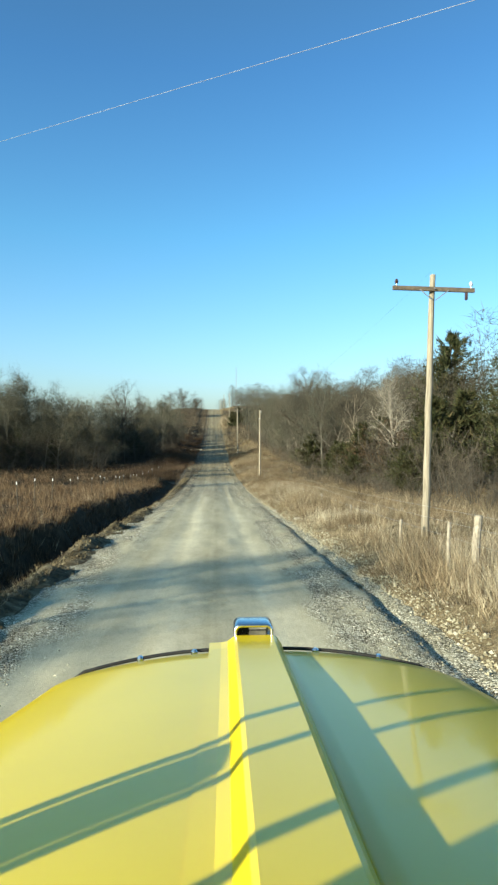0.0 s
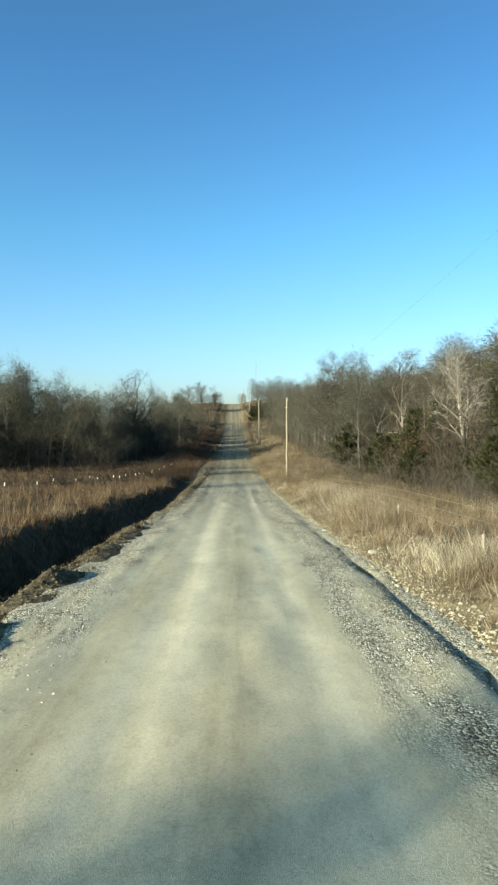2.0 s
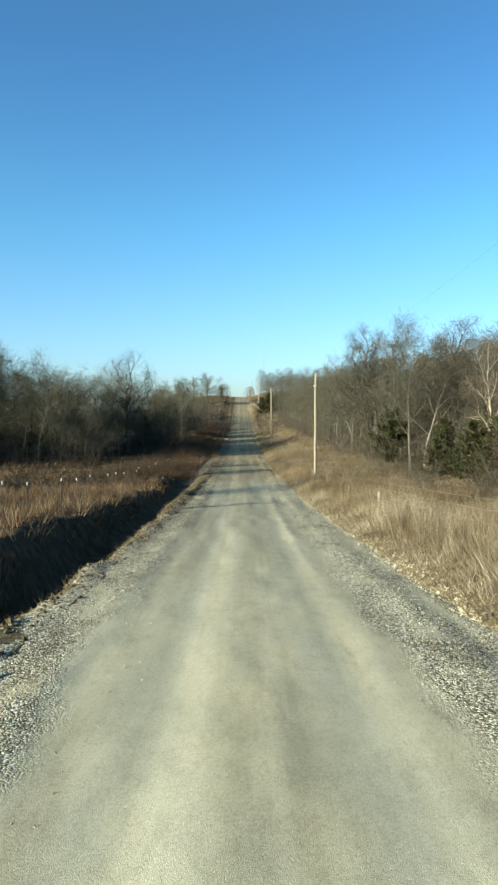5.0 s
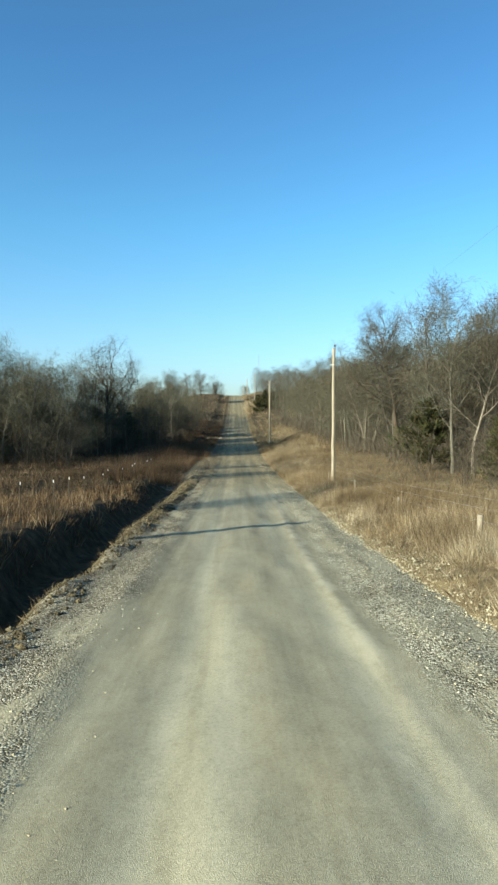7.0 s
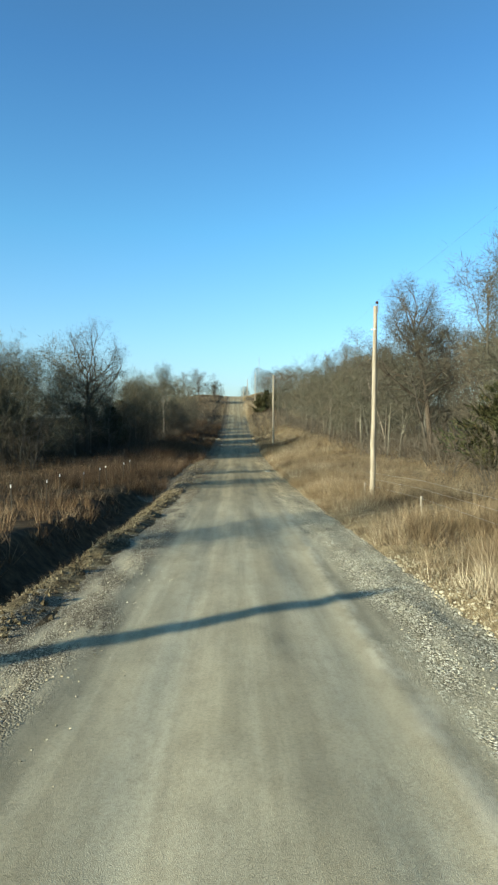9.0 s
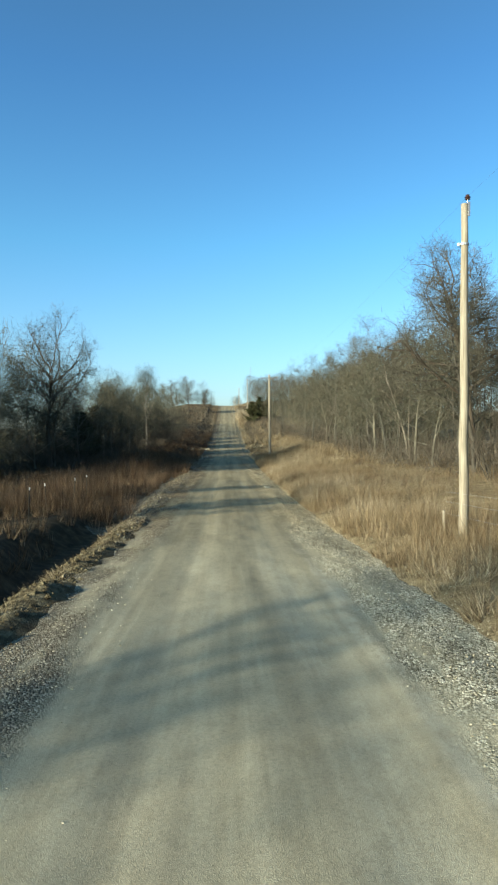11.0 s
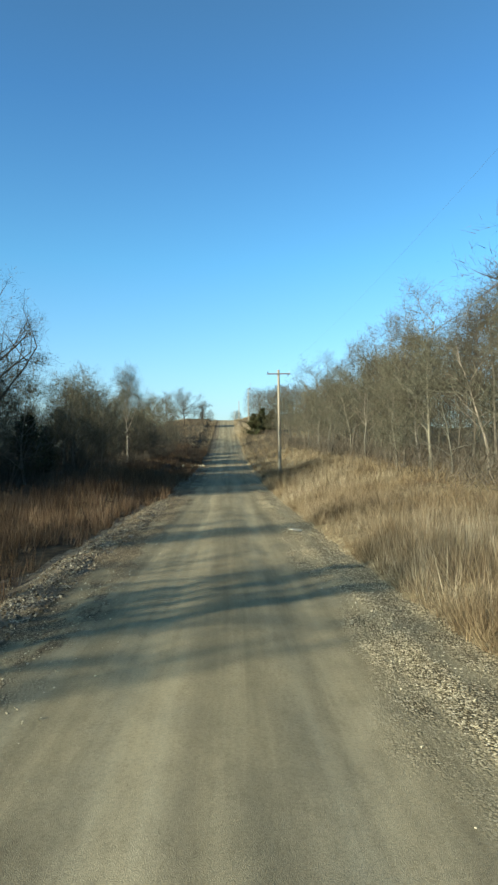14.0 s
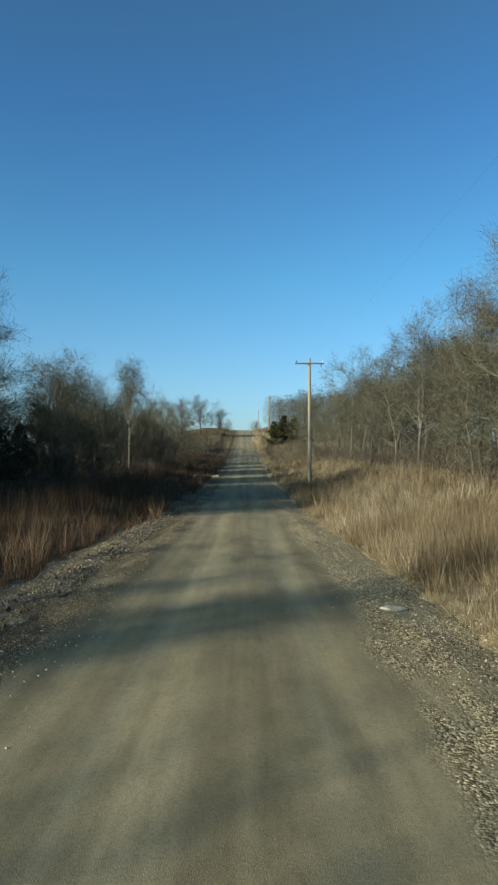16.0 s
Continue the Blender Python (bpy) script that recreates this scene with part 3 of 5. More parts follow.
def thicket(seed, height, stems, twigs, bark, twig):
    """A many-stemmed leafless shrub."""
    g = Growth(seed)
    for i in range(stems):
        a = g.rng.uniform(0, 6.28)
        d = np.array([math.cos(a) * 0.35, math.sin(a) * 0.35, 1.0])
        p = np.array([math.cos(a), math.sin(a), 0]) * g.rng.uniform(0, 0.6) + np.array([0, 0, -0.15])
        g.bough(p, d, height * g.rng.uniform(0.6, 1.0), 0.035, 1, twigs, 0.14, 0.03)
    return g.meshes("shrub", bark, twig)


def cedar_meshes(seed, height, width, n):
    """Trunk and shaggy evergreen crown of sprays."""
    g = Growth(seed)
    pts, _ = g.bent((0, 0, -0.2), (0, 0, 1), height * 0.97, 8, 0.02, 0.1)
    g.limb(pts, height * 0.016 * np.linspace(1, 0.1, 9), 6)
    ss, dd, ll, ww = [], [], [], []
    boughs = int(height * 20)
    for i in range(boughs):
        q = g.rng.uniform(0.05, 0.99)
        a = g.rng.uniform(0, 6.28)
        reach = width * 0.5 * (1 - q) ** 0.75 * g.rng.uniform(0.55, 1.15) * (0.75 + 0.35 * math.sin(a * 3 + seed)) + 0.12
        root = np.array([0, 0, q * height])
        d = np.array([math.cos(a), math.sin(a), 0.35 + 0.5 * q])
        d /= np.linalg.norm(d)
        m = max(4, int(n / boughs))
        s = g.rng.uniform(0.3, 1.0, m)
        at = root + d * reach * s[:, None] + g.rng.normal(size=(m, 3)) * 0.10 * (0.4 + reach * 0.35)
        ss.append(at)
        dd.append(d * 0.8 + g.rng.normal(size=(m, 3)) * 0.55 + np.array([0, 0, 0.25]))
        ll.append(g.rng.uniform(0.18, 0.5, m))
        ww.append(g.rng.uniform(0.04, 0.11, m))
    v, f = spikes(np.concatenate(ss), np.concatenate(dd), np.concatenate(ll), np.concatenate(ww), g.rng)
    return mesh_of("cedar_wood", np.concatenate(g.tv), np.concatenate(g.tf), M_DARKBARK, True), mesh_of("cedar_sprays", v, f, M_CEDAR)


def leafy_scrub(seed, height, width, n):
    """A scrub oak that keeps its dead brown leaves."""
    g = Growth(seed)
    for i in range(7):
        a = i * 0.9
        g.bough(np.array([0.1 * math.cos(a), 0.1 * math.sin(a), -0.15]), np.array([0.4 * math.cos(a), 0.4 * math.sin(a), 1.0]), height * g.rng.uniform(0.6, 0.95), 0.04, 1, 4, 0.14, 0.03)
    st = np.array(g.ts)
    pick = g.rng.randint(0, len(st), n)
    at = st[pick] + np.array(g.td)[pick] * 0.4 + g.rng.normal(size=(n, 3)) * 0.14
    v, f = spikes(at, g.rng.normal(size=(n, 3)), g.rng.uniform(0.08, 0.16, n), g.rng.uniform(0.05, 0.09, n), g.rng)
    return mesh_of("scrub_wood", np.concatenate(g.tv), np.concatenate(g.tf), M_BARK, True), mesh_of("scrub_leaves", v, f, M_LEAF)


def planted(name, meshes, label, category, group="", crown="crown"):
    """A plant as a thing of two parts, built at the origin."""
    top = tagged(new(name), label, category, group)
    a, b = meshes
    part("trunk", a, None, top)
    tagged(part(crown, b, None, top), kind="stuff")
    return top


def stand(x, y, turn=0.0, scale=1.0, sink=0.0):
    return pose(x, y, float(ground(x, y)) - sink, 0, 0, turn) @ Matrix.Scale(scale, 4)


def plant_all(name, kinds, places, label, category, group, crown="crown"):
    """One thing a place, out of a few grown kinds that share their meshes."""
    first = {}
    for x, y, k, turn, scale in places:
        m = stand(x, y, turn, scale)
        if k not in first:
            first[k] = planted(name, kinds[k], label, category, group, crown)
            first[k].matrix_basis = m
        else:
            made = copy_thing(first[k], Matrix.Identity(4))
            made.matrix_basis = m


FOREST = [bare_tree(100 + i, h, s, c, n, tw, M_BARK, M_TWIG) for i, (h, s, c, n, tw) in enumerate(
    [(12.5, 3.6, 0.22, 12, 3), (11.0, 3.4, 0.16, 12, 3), (13.5, 3.6, 0.28, 12, 3), (10.0, 3.6, 0.14, 11, 3), (12.0, 3.2, 0.24, 12, 3), (9.0, 3.2, 0.10, 11, 3)])]
GREYS = [bare_tree(700 + i, h, s, c, 12, 3, M_LICHENBARK, M_LICHEN) for i, (h, s, c) in enumerate([(12.5, 3.8, 0.2), (11.0, 3.6, 0.16), (13.5, 3.6, 0.24), (10.0, 3.8, 0.14), (12.0, 3.2, 0.22), (9.0, 3.4, 0.1)])]
TALL = (12.5, 11.0, 13.5, 10.0, 12.0, 9.0)
OAKS = [bare_tree(200 + i, h, s, c, n, tw, M_DARKBARK, M_TWIG, girth=g, steep=(30, 70), lead=0.84, fuzz=9000, stout=0.52, curl=0.15, dome=58.0) for i, (h, s, c, n, tw, g) in enumerate(
    [(13.0, 6.6, 0.46, 15, 6, 0.30), (15.0, 5.8, 0.42, 16, 6, 0.32), (9.0, 6.6, 0.28, 16, 6, 0.21)])]
OPEN = [bare_tree(350 + i, h, 4.6, 0.24, 11, 2, M_DARKBARK, M_TWIG, girth=0.24, fuzz=250, stout=0.55) for i, h in enumerate((14.0, 12.5))]
BROOM = [bare_tree(330, 14.0, 3.4, 0.42, 14, 5, M_PALEBARK, M_LICHEN, girth=0.14, steep=(6, 24), fuzz=4500)]
BLEACHED = [bare_tree(341, 9.4, 2.3, 0.36, 12, 3, M_BLEACH, M_BLEACH, girth=0.13, steep=(10, 34), fuzz=500, stout=0.5)]
PALE = [bare_tree(300 + i, h, 2.6, 0.35, 9, 3, M_PALEBARK, M_TWIG, girth=0.13, steep=(14, 50), fuzz=700) for i, h in enumerate((9.5, 10.5))]
SHRUBS = [thicket(400 + i, h, n, 8, M_BARK, M_BRUSH) for i, (h, n) in enumerate([(3.2, 9), (2.4, 8), (4.2, 10)])]
CEDARS = [cedar_meshes(500, 10.5, 12.5, 12000), cedar_meshes(501, 4.5, 6.2, 5600), cedar_meshes(502, 7.0, 7.0, 5600)]

rng = np.random.RandomState(11)


def strip(y0, y1, step, edge, rows, gap, kinds, scale=(0.85, 1.15), keep=1.0):
    """Places in rows that follow an edge x(y), set back row by row."""
    out = []
    for r in range(rows):
        for y in np.arange(y0, y1, step):
            if rng.rand() > keep:
                continue
            yy = y + rng.uniform(-0.5, 0.5) * step
            sgn = 1 if edge(yy) > 0 else -1
            xx = edge(yy) + sgn * (r * gap + rng.uniform(-0.4, 0.5) * gap)
            out.append((xx, yy, rng.randint(kinds), rng.uniform(0, 360), rng.uniform(*scale)))
    return out


def right_edge(y):
    return float(np.interp(y, [20, 45, 60, 80, 110, 150, 220, 360], [15, 15, 16, 16.5, 14, 13.5, 12, 10]))


def glade(x, y):
    """Gaps in the growth left of the far road, where the low sun comes through."""
    p = np.asarray(y, dtype=float) + 0.75 * np.abs(x)
    return (x < 0) & (p > 131) & (((p + 2.5 * np.sin(p * 0.13)) / 13.0) % 1 < 0.42)


def left_edge(y):
    return float(np.interp(y, [100, 112, 118, 126, 150, 180, 240, 360], [-46, -40, -30, -17, -13.5, -12, -11, -9]))


EDGE = strip(56, 196, 3.3, right_edge, 2, 3.8, len(FOREST), (0.84, 1.08), 0.86) + [(19.8 + 0.8 * (k % 3), 61 + 4.6 * k, k % 5, 70 * k, 1.0) for k in range(9)] + [(18.6, 50, 0, 20, 0.85), (17.2, 52.5, 2, 100, 0.8), (19.6, 54, 4, 50, 0.85)]
lichened = [q[1] > 96 and i % 5 < 3 for i, q in enumerate(EDGE)]
plant_all("tree", FOREST, [q for q, g in zip(EDGE, lichened) if not g], "leafless grey-brown tree at the edge of the roadside woods", "tree", "roadside woods")
plant_all("tree", GREYS, [q for q, g in zip(EDGE, lichened) if g], "leafless lichen-grey tree at the edge of the roadside woods", "tree", "roadside woods")
plant_all("tree", GREYS, [(x, y, k, turn, rng.uniform(0.9, 1.06) * float(np.interp(y, [120, 160, 196], [11.0, 9.8, 6.6])) / TALL[k]) for x, y, k, turn, _ in strip(112, 196, 2.6, left_edge, 2, 4.0, len(FOREST), (1, 1), 0.95) if not glade(x, y)], "leafless lichen-grey tree in the woods past the field", "tree", "woods past the field")
plant_all("tree", GREYS, [(x, y, k, turn, rng.uniform(0.93, 1.05) * float(np.interp(x, [-36, -18], [16.3, 11.0])) / TALL[k]) for x, y, k, turn, _ in [(x, 110 + 0.1 * abs(x) + r * 5 + rng.uniform(-2, 2), rng.randint(len(FOREST)), rng.uniform(0, 360), 0) for r in range(2) for x in np.arange(-54, -20, 2.8)]],
          "leafless lichen-grey tree behind the brown field", "tree", "woods past the field")
plant_all("tree", FOREST, [(x + rng.uniform(-1.5, 1.5), y + rng.uniform(-0.8, 0.8), rng.randint(len(FOREST)), rng.uniform(0, 360), s) for y, s in ((51.5, 1.15), (79.4, 1.3)) for x in (-0.325 * y - 7.5,)],
          "unseen leafless tree placed beside the brown field for its shade", "tree", "woods past the field")
# unseen row, added to shade the field and the woods behind it
plant_all("tree", FOREST, [(-72 + 2.7 * i + rng.uniform(-1, 1), 97 + rng.uniform(-2.5, 2.5), i % len(FOREST), 47 * i, rng.uniform(0.95, 1.2)) for i in range(12)],
          "unseen leafless tree placed beside the brown field for its shade", "tree", "woods past the field")
# unseen trees, added to throw shade on the left weeds and near road
plant_all("tree", FOREST, [(-35, 85.5, 2, 10, 1.0), (-36.5, 89.5, 0, 80, 1.05), (-35, 93.5, 2, 200, 1.0), (-37, 97.5, 4, 300, 1.05), (-22.5, -6.4, 4, 30, 0.86), (-22.0, -3.2, 1, 130, 0.88)],
          "unseen leafless tree beside the brown field, added as a shade caster", "tree", "woods past the field")
plant_all("tree", OPEN, [(-31.0, 66.2, 0, 15, 1.05), (-28.8, 68.8, 1, 130, 1.15), (-31.4, 71.4, 0, 250, 1.1), (-29.6, 73.8, 1, 40, 1.0), (-34.5, 77.0, 0, 190, 1.0)],
          "leafless open-crowned tree beside the brown field", "tree", "woods past the field")
plant_all("tree", GREYS, [(13.2, 79.5, 2, 60, 0.96)], "tall leafless lichen-grey tree above the roadside thicket", "tree", "roadside woods")
plant_all("tree", GREYS, [(-11.8, 201, 5, 20, 1.05), (-13.4, 207, 5, 120, 1.12), (-15.5, 211, 3, 90, 1.05), (-18.5, 217, 1, 160, 1.0), (-22, 224, 5, 250, 1.2), (-26, 230, 3, 310, 1.1), (-16.5, 222, 5, 40, 1.05), (-20.5, 233, 3, 200, 1.0), (-12.2, 214, 5, 300, 0.85)],
          "low leafless grey tree where the woods give way to pasture", "tree", "woods past the field")
plant_all("oak_tree", OAKS, [(-17.3, 126.5, 0, 40, 0.93), (16.2, 105, 1, 200, 0.9), (20.5, 92, 1, 80, 0.82), (-13.5, 298, 2, 10, 1.05), (-8.2, 302, 2, 200, 0.7), (-19.0, 293, 2, 110, 0.95)],
          "large leafless oak with dark crooked spreading limbs", "tree", "oaks")
plant_all("pale_tree", PALE, [(14.0, 63.5, 1, 90, 0.95), (14.1, 78.5, 1, 30, 0.9), (12.9, 141, 0, 60, 0.95), (15.2, 118, 1, 200, 0.9), (14.6, 129, 0, 300, 1.0)],
          "bare tree with pale bleached trunk and branches", "tree", "pale trees")
plant_all("dead_tree", BLEACHED, [(14.2, 51, 0, 0, 1.0)], "dead tree with bleached white trunk and bare limbs", "tree", "pale trees")
plant_all("pale_tree", BROOM, [(-12.5, 164, 0, 20, 1.0)], "tall slender bare tree with a pale broom-shaped crown", "tree", "pale trees")
plant_all("shrub", SHRUBS, strip(19, 84, 2.2, lambda y: 9.3, 2, 1.8, len(SHRUBS), (0.32, 0.6), 0.8) + strip(36, 96, 3.0, lambda y: right_edge(y) - 2.6, 2, 2.2, len(SHRUBS), keep=0.85) + strip(98, 150, 4.0, lambda y: right_edge(y) + 0.6, 1, 2.2, len(SHRUBS), (0.45, 0.8), 0.7) + [q for q in strip(106, 190, 2.4, lambda y: left_edge(y) + 1.5, 2, 3.5, len(SHRUBS)) if not glade(q[0], q[1])] + [(x, 107 + 0.1 * abs(x) + rng.uniform(-1, 1), rng.randint(len(SHRUBS)), rng.uniform(0, 360), rng.uniform(0.8, 1.2)) for x in np.arange(-52, -18, 2.6)],
          "leafless brown thicket of thin upright stems", "shrub", "thickets")
plant_all("cedar_tree", CEDARS, [(19.3, 52.5, 0, 0, 1.12), (20.5, 41, 0, 70, 1.05), (17.0, 50.5, 2, 15, 0.95), (24, 46, 0, 130, 1.0), (15.0, 43.5, 1, 20, 1.25), (17.6, 45.2, 1, 160, 1.4), (13.0, 57.5, 1, 0, 1.12), (15.5, 60.0, 1, 0, 1.25), (10.8, 50, 1, 70, 0.6), (12.2, 81, 1, 90, 1.0), (11.6, 58, 1, 10, 0.6), (12.5, 63, 1, 140, 0.75), (11.9, 68, 1, 250, 0.55), (13.5, 72, 1, 300, 0.8), (12.4, 42, 1, 40, 0.62), (15.2, 45.5, 2, 200, 0.7), (11.2, 37, 1, 100, 0.5), (13.6, 39.5, 1, 160, 0.75), (13.0, 47, 1, 220, 0.6), (16.5, 36, 2, 20, 0.9), (19, 33, 0, 20, 0.9),
                                 (-33, 113, 2, 30, 0.95), (-39, 114, 0, 80, 0.75), (-27.5, 114.5, 1, 10, 1.0), (-45, 116, 2, 120, 1.1), (-22.5, 121, 1, 70, 0.9), (-16.2, 140, 2, 50, 0.62), (-15.2, 157, 1, 10, 0.9), (-15.8, 133, 1, 10, 1.12), (-26, 128, 1, 60, 1.2), (-17.5, 150, 1, 120, 1.3), (-23, 146, 2, 0, 0.8), (6.8, 243, 1, 0, 1.25), (9.2, 246, 1, 50, 1.35), (11.4, 242, 1, 90, 1.2)],
          "dark green shaggy cedar among leafless trees", "tree", "cedars")

plant_all("scrub_oak", [leafy_scrub(600, 4.6, 4.0, 2600), leafy_scrub(601, 3.4, 3.0, 1800)], [(13.3, 49.5, 0, 0, 1.0), (12.0, 54.5, 1, 60, 1.0), (14.6, 66, 0, 120, 0.8)],
          "scrub oak that still holds its dead brown leaves", "tree", "scrub oaks")


def far_woods():
    """Woods deeper in and farther off, as one mass of trunks and twigs."""
    V, F, n = [], [], 0
    spots = []
    for y in np.arange(40, 200, 4.2):
        for r in range(4):
            spots.append((right_edge(y) + 8 + r * 4.5 + rng.uniform(-2, 2), y + rng.uniform(-2, 2), 1.0))
    for y in np.arange(108, 123, 4.5):
        for r in range(2):
            spots.append((left_edge(y) - 8.5 - r * 4.5 + rng.uniform(-2, 2), y + rng.uniform(-2, 2), float(np.interp(left_edge(y) - r * 4.5, [-42, -22], [1.0, 0.6]))))
    for x in np.arange(-64, -22, 2.1):
        for r in range(3):
            spots.append((x + rng.uniform(-1, 1), 117 + r * 3.2 + rng.uniform(-1, 1), float(np.interp(x, [-38, -22], [1.0, 0.76]))))
    for y in np.arange(200, 352, 5.0):
        for r in range(4):
            spots.append((right_edge(y) + r * 5 + rng.uniform(-2, 2), y + rng.uniform(-2, 2), 0.85))
            lx, ly = left_edge(y) + 2.5 * (y > 260) - r * 5 + rng.uniform(-2, 2), y + rng.uniform(-2, 2)
            if not glade(lx, ly) and (ly < 212 or lx < -26):
                spots.append((lx, ly, 0.45))
    for x in np.arange(-220, 221, 9.0):
        if abs(x) > 26:
            for r in range(3):
                spots.append((x + rng.uniform(-4, 4), 215 + r * 22 + rng.uniform(-8, 8), 1.0))
    for k in range(16):
        spots.append((rng.uniform(0.5, 7.0) if k % 2 else rng.uniform(-16, -6), 430 + rng.uniform(-8, 12), 0.62))
    for x, y, s in spots:
        h = rng.uniform(10.5, 14.0) * s
        z = float(ground(x, y))
        v, f = tube([(x, y, z - 0.3), (x + rng.uniform(-.3, .3), y, z + h * 0.5), (x + rng.uniform(-.5, .5), y, z + h * 0.9)], [0.075, 0.05, 0.015], 3)
        tri = np.concatenate([f[:, :3], f[:, [0, 2, 3]]])
        V.append(v), F.append(tri + n)
        n += len(v)
        k = 620 if s == 1.0 and y < 200 else 400
        q = rng.uniform(0.10, 1, k) ** 0.85
        a = rng.uniform(0, 6.28, k)
        rad = rng.rand(k) ** 0.6 * 3.3 * s * np.sin(np.pi * np.clip(q * 0.86 + 0.12, 0, 1)) ** 0.6
        st = np.stack([x + rad * np.cos(a), y + rad * np.sin(a), z + q * h], 1)
        wy = np.stack([np.cos(a), np.sin(a), 0.3 + rng.uniform(0, 0.7, k)], 1) + rng.normal(size=(k, 3)) * 0.8
        v, f = spikes(st, wy, rng.uniform(0.4, 1.2, k), rng.uniform(0.03, 0.06, k), rng)
        V.append(v), F.append(f + n)
        n += len(v)
    return mesh_of("woods", np.concatenate(V), np.concatenate(F), M_TWIG)


tagged(new("distant_woods", far_woods()), "grey-brown leafless woods covering the far slopes", "woods", kind="stuff")


# ================= grass, brush and stones =================
def tufts(n, place, height, width, per, lean, mat, name, flare=0.25, sway=0.26):
    """Clumps of blades that fan out from the ground."""
    x, y = place(n)
    z = ground(x, y)
    h = rng.uniform(*height, n) * (1 + 0.35 * wave(x, y, 3.1))
    c = np.repeat(np.stack([x, y, z - 0.04], 1), per, 0)
    m = n * per
    a = rng.uniform(0, 6.28, m)
    c[:, 0] += np.cos(a) * rng.uniform(0, 0.16, m)
    c[:, 1] += np.sin(a) * rng.uniform(0, 0.16, m)
    # each clump is bent its own way by wind and snow
    bent = np.repeat(rng.normal(size=(n, 2)) * sway, per, 0)
    way = np.stack([np.cos(a) * flare + lean[0] + bent[:, 0] + rng.normal(size=m) * 0.2, np.sin(a) * flare + lean[1] + bent[:, 1] + rng.normal(size=m) * 0.2, np.ones(m)], 1)
    ln = np.repeat(h, per) * rng.uniform(0.45, 1.1, m)
    v, f = spikes(c, way, ln, rng.uniform(*width, m), rng)
    return mesh_of(name, v, f, mat)


def band(x0, x1, y0, y1, power=1.0, clump=0.0):
    def place(n):
        k = n * 3 if clump else n
        x = x0 + (x1 - x0) * rng.rand(k) ** power
        y = y0 + (y1 - y0) * rng.rand(k)
        if clump:
            good = np.argsort(-(wave(x, y, 2.6) + wave(x + 9, y, 1.1) * 0.5 + rng.rand(k) * (5.5 - 4 * clump)))[:n]
            x, y = x[good], y[good]
        return x, y
    return place


tagged(new("near_grass", tufts(1500, band(3.75, 9.5, 5, 34, 1.1, 0.25), (0.35, 0.95), (0.006, 0.013), 20, (0.06, 0.03), M_TAN, "grass", 0.45)), "ragged tall tan grass crowding the gravel edge", "grass", kind="stuff")
tagged(new("tall_dry_grass", tufts(6800, band(4.1, 9.8, 20, 150, 1.2, 1.0), (0.35, 0.95), (0.006, 0.013), 18, (0.10, 0.05), M_TAWNY, "grass", 0.5)), "tall dry tan grass on the roadside verge", "grass", kind="stuff")
tagged(new("verge_grass", tufts(2300, band(4.0, 6.8, 4, 62, 1.0, 1.0), (0.35, 0.95), (0.006, 0.012), 22, (0.06, 0.03), M_TAN, "grass", 0.4)), "dense tall tan grass clumps beside the gravel", "grass", kind="stuff")
tagged(new("roadside_grass", tufts(1700, band(3.2, 5.5, 62, 138, 1.15, 0.75), (0.3, 0.8), (0.005, 0.010), 22, (0.06, 0.03), M_TAWNY, "grass", 0.45)), "tall tan and brown grass right at the gravel edge", "grass", kind="stuff")
tagged(new("straw_grass", tufts(1350, band(3.25, 6.6, 60, 132, 1.1, 1.0), (0.5, 1.05), (0.006, 0.011), 20, (0.02, 0.03), M_STRAW, "grass", 0.16, 0.12)), "upright straw-coloured grass clumps with dark gaps between", "grass", kind="stuff")
tagged(new("verge_litter", tufts(4300, band(3.45, 7.2, 3, 80, 1.2, 0.6), (0.15, 0.5), (0.006, 0.012), 14, (0.05, 0.0), M_TAN, "grass", 0.75)), "leaning dead tan grass and litter on the verge", "grass", kind="stuff")
tagged(new("short_dry_grass", tufts(5000, band(3.2, 8.5, 2, 130, 1.5, 0.2), (0.14, 0.45), (0.007, 0.015), 12, (0.05, 0.0), M_BROWN, "grass", 0.8)), "short matted brown grass along the gravel edge", "grass", kind="stuff")
tagged(new("matted_grass", tufts(7000, band(4.2, 16, 3, 150, 1.0, 0.3), (0.25, 0.7), (0.009, 0.02), 13, (0.08, 0.03), M_BROWN, "grass", 0.7)), "matted brown grass between the verge and the woods", "grass", kind="stuff")
tagged(new("weed_stalks", tufts(1200, band(4.0, 10.5, 5, 140, 1.0, 0.6), (0.7, 1.35), (0.006, 0.011), 5, (0.04, 0.02), M_RUST, "grass", 0.14)), "upright dead brown weed stalks on the verge", "weeds", kind="stuff")
tagged(new("bramble", tufts(2500, band(3.8, 10.5, 5, 140, 1.0, 0.8), (0.3, 0.8), (0.006, 0.012), 14, (0.0, 0.0), M_BRUSH, "bramble", 0.9)), "low tangled brown bramble in the verge grass", "brush", kind="stuff")
tagged(new("field_grass", tufts(6800, band(-34, -6.3, 5, 122, 0.7, 0.5), (0.4, 0.95), (0.012, 0.026), 14, (0.05, 0.03), M_FIELD, "grass")), "rusty brown bluestem grass in the low field", "grass", kind="stuff")
tagged(new("ditch_edge_grass", tufts(650, band(-6.9, -5.35, 5, 44, 1.0, 0.5), (0.3, 0.8), (0.010, 0.022), 14, (0.05, 0.03), M_FIELD, "grass")), "rusty grass overhanging the edge of the ditch", "grass", kind="stuff")
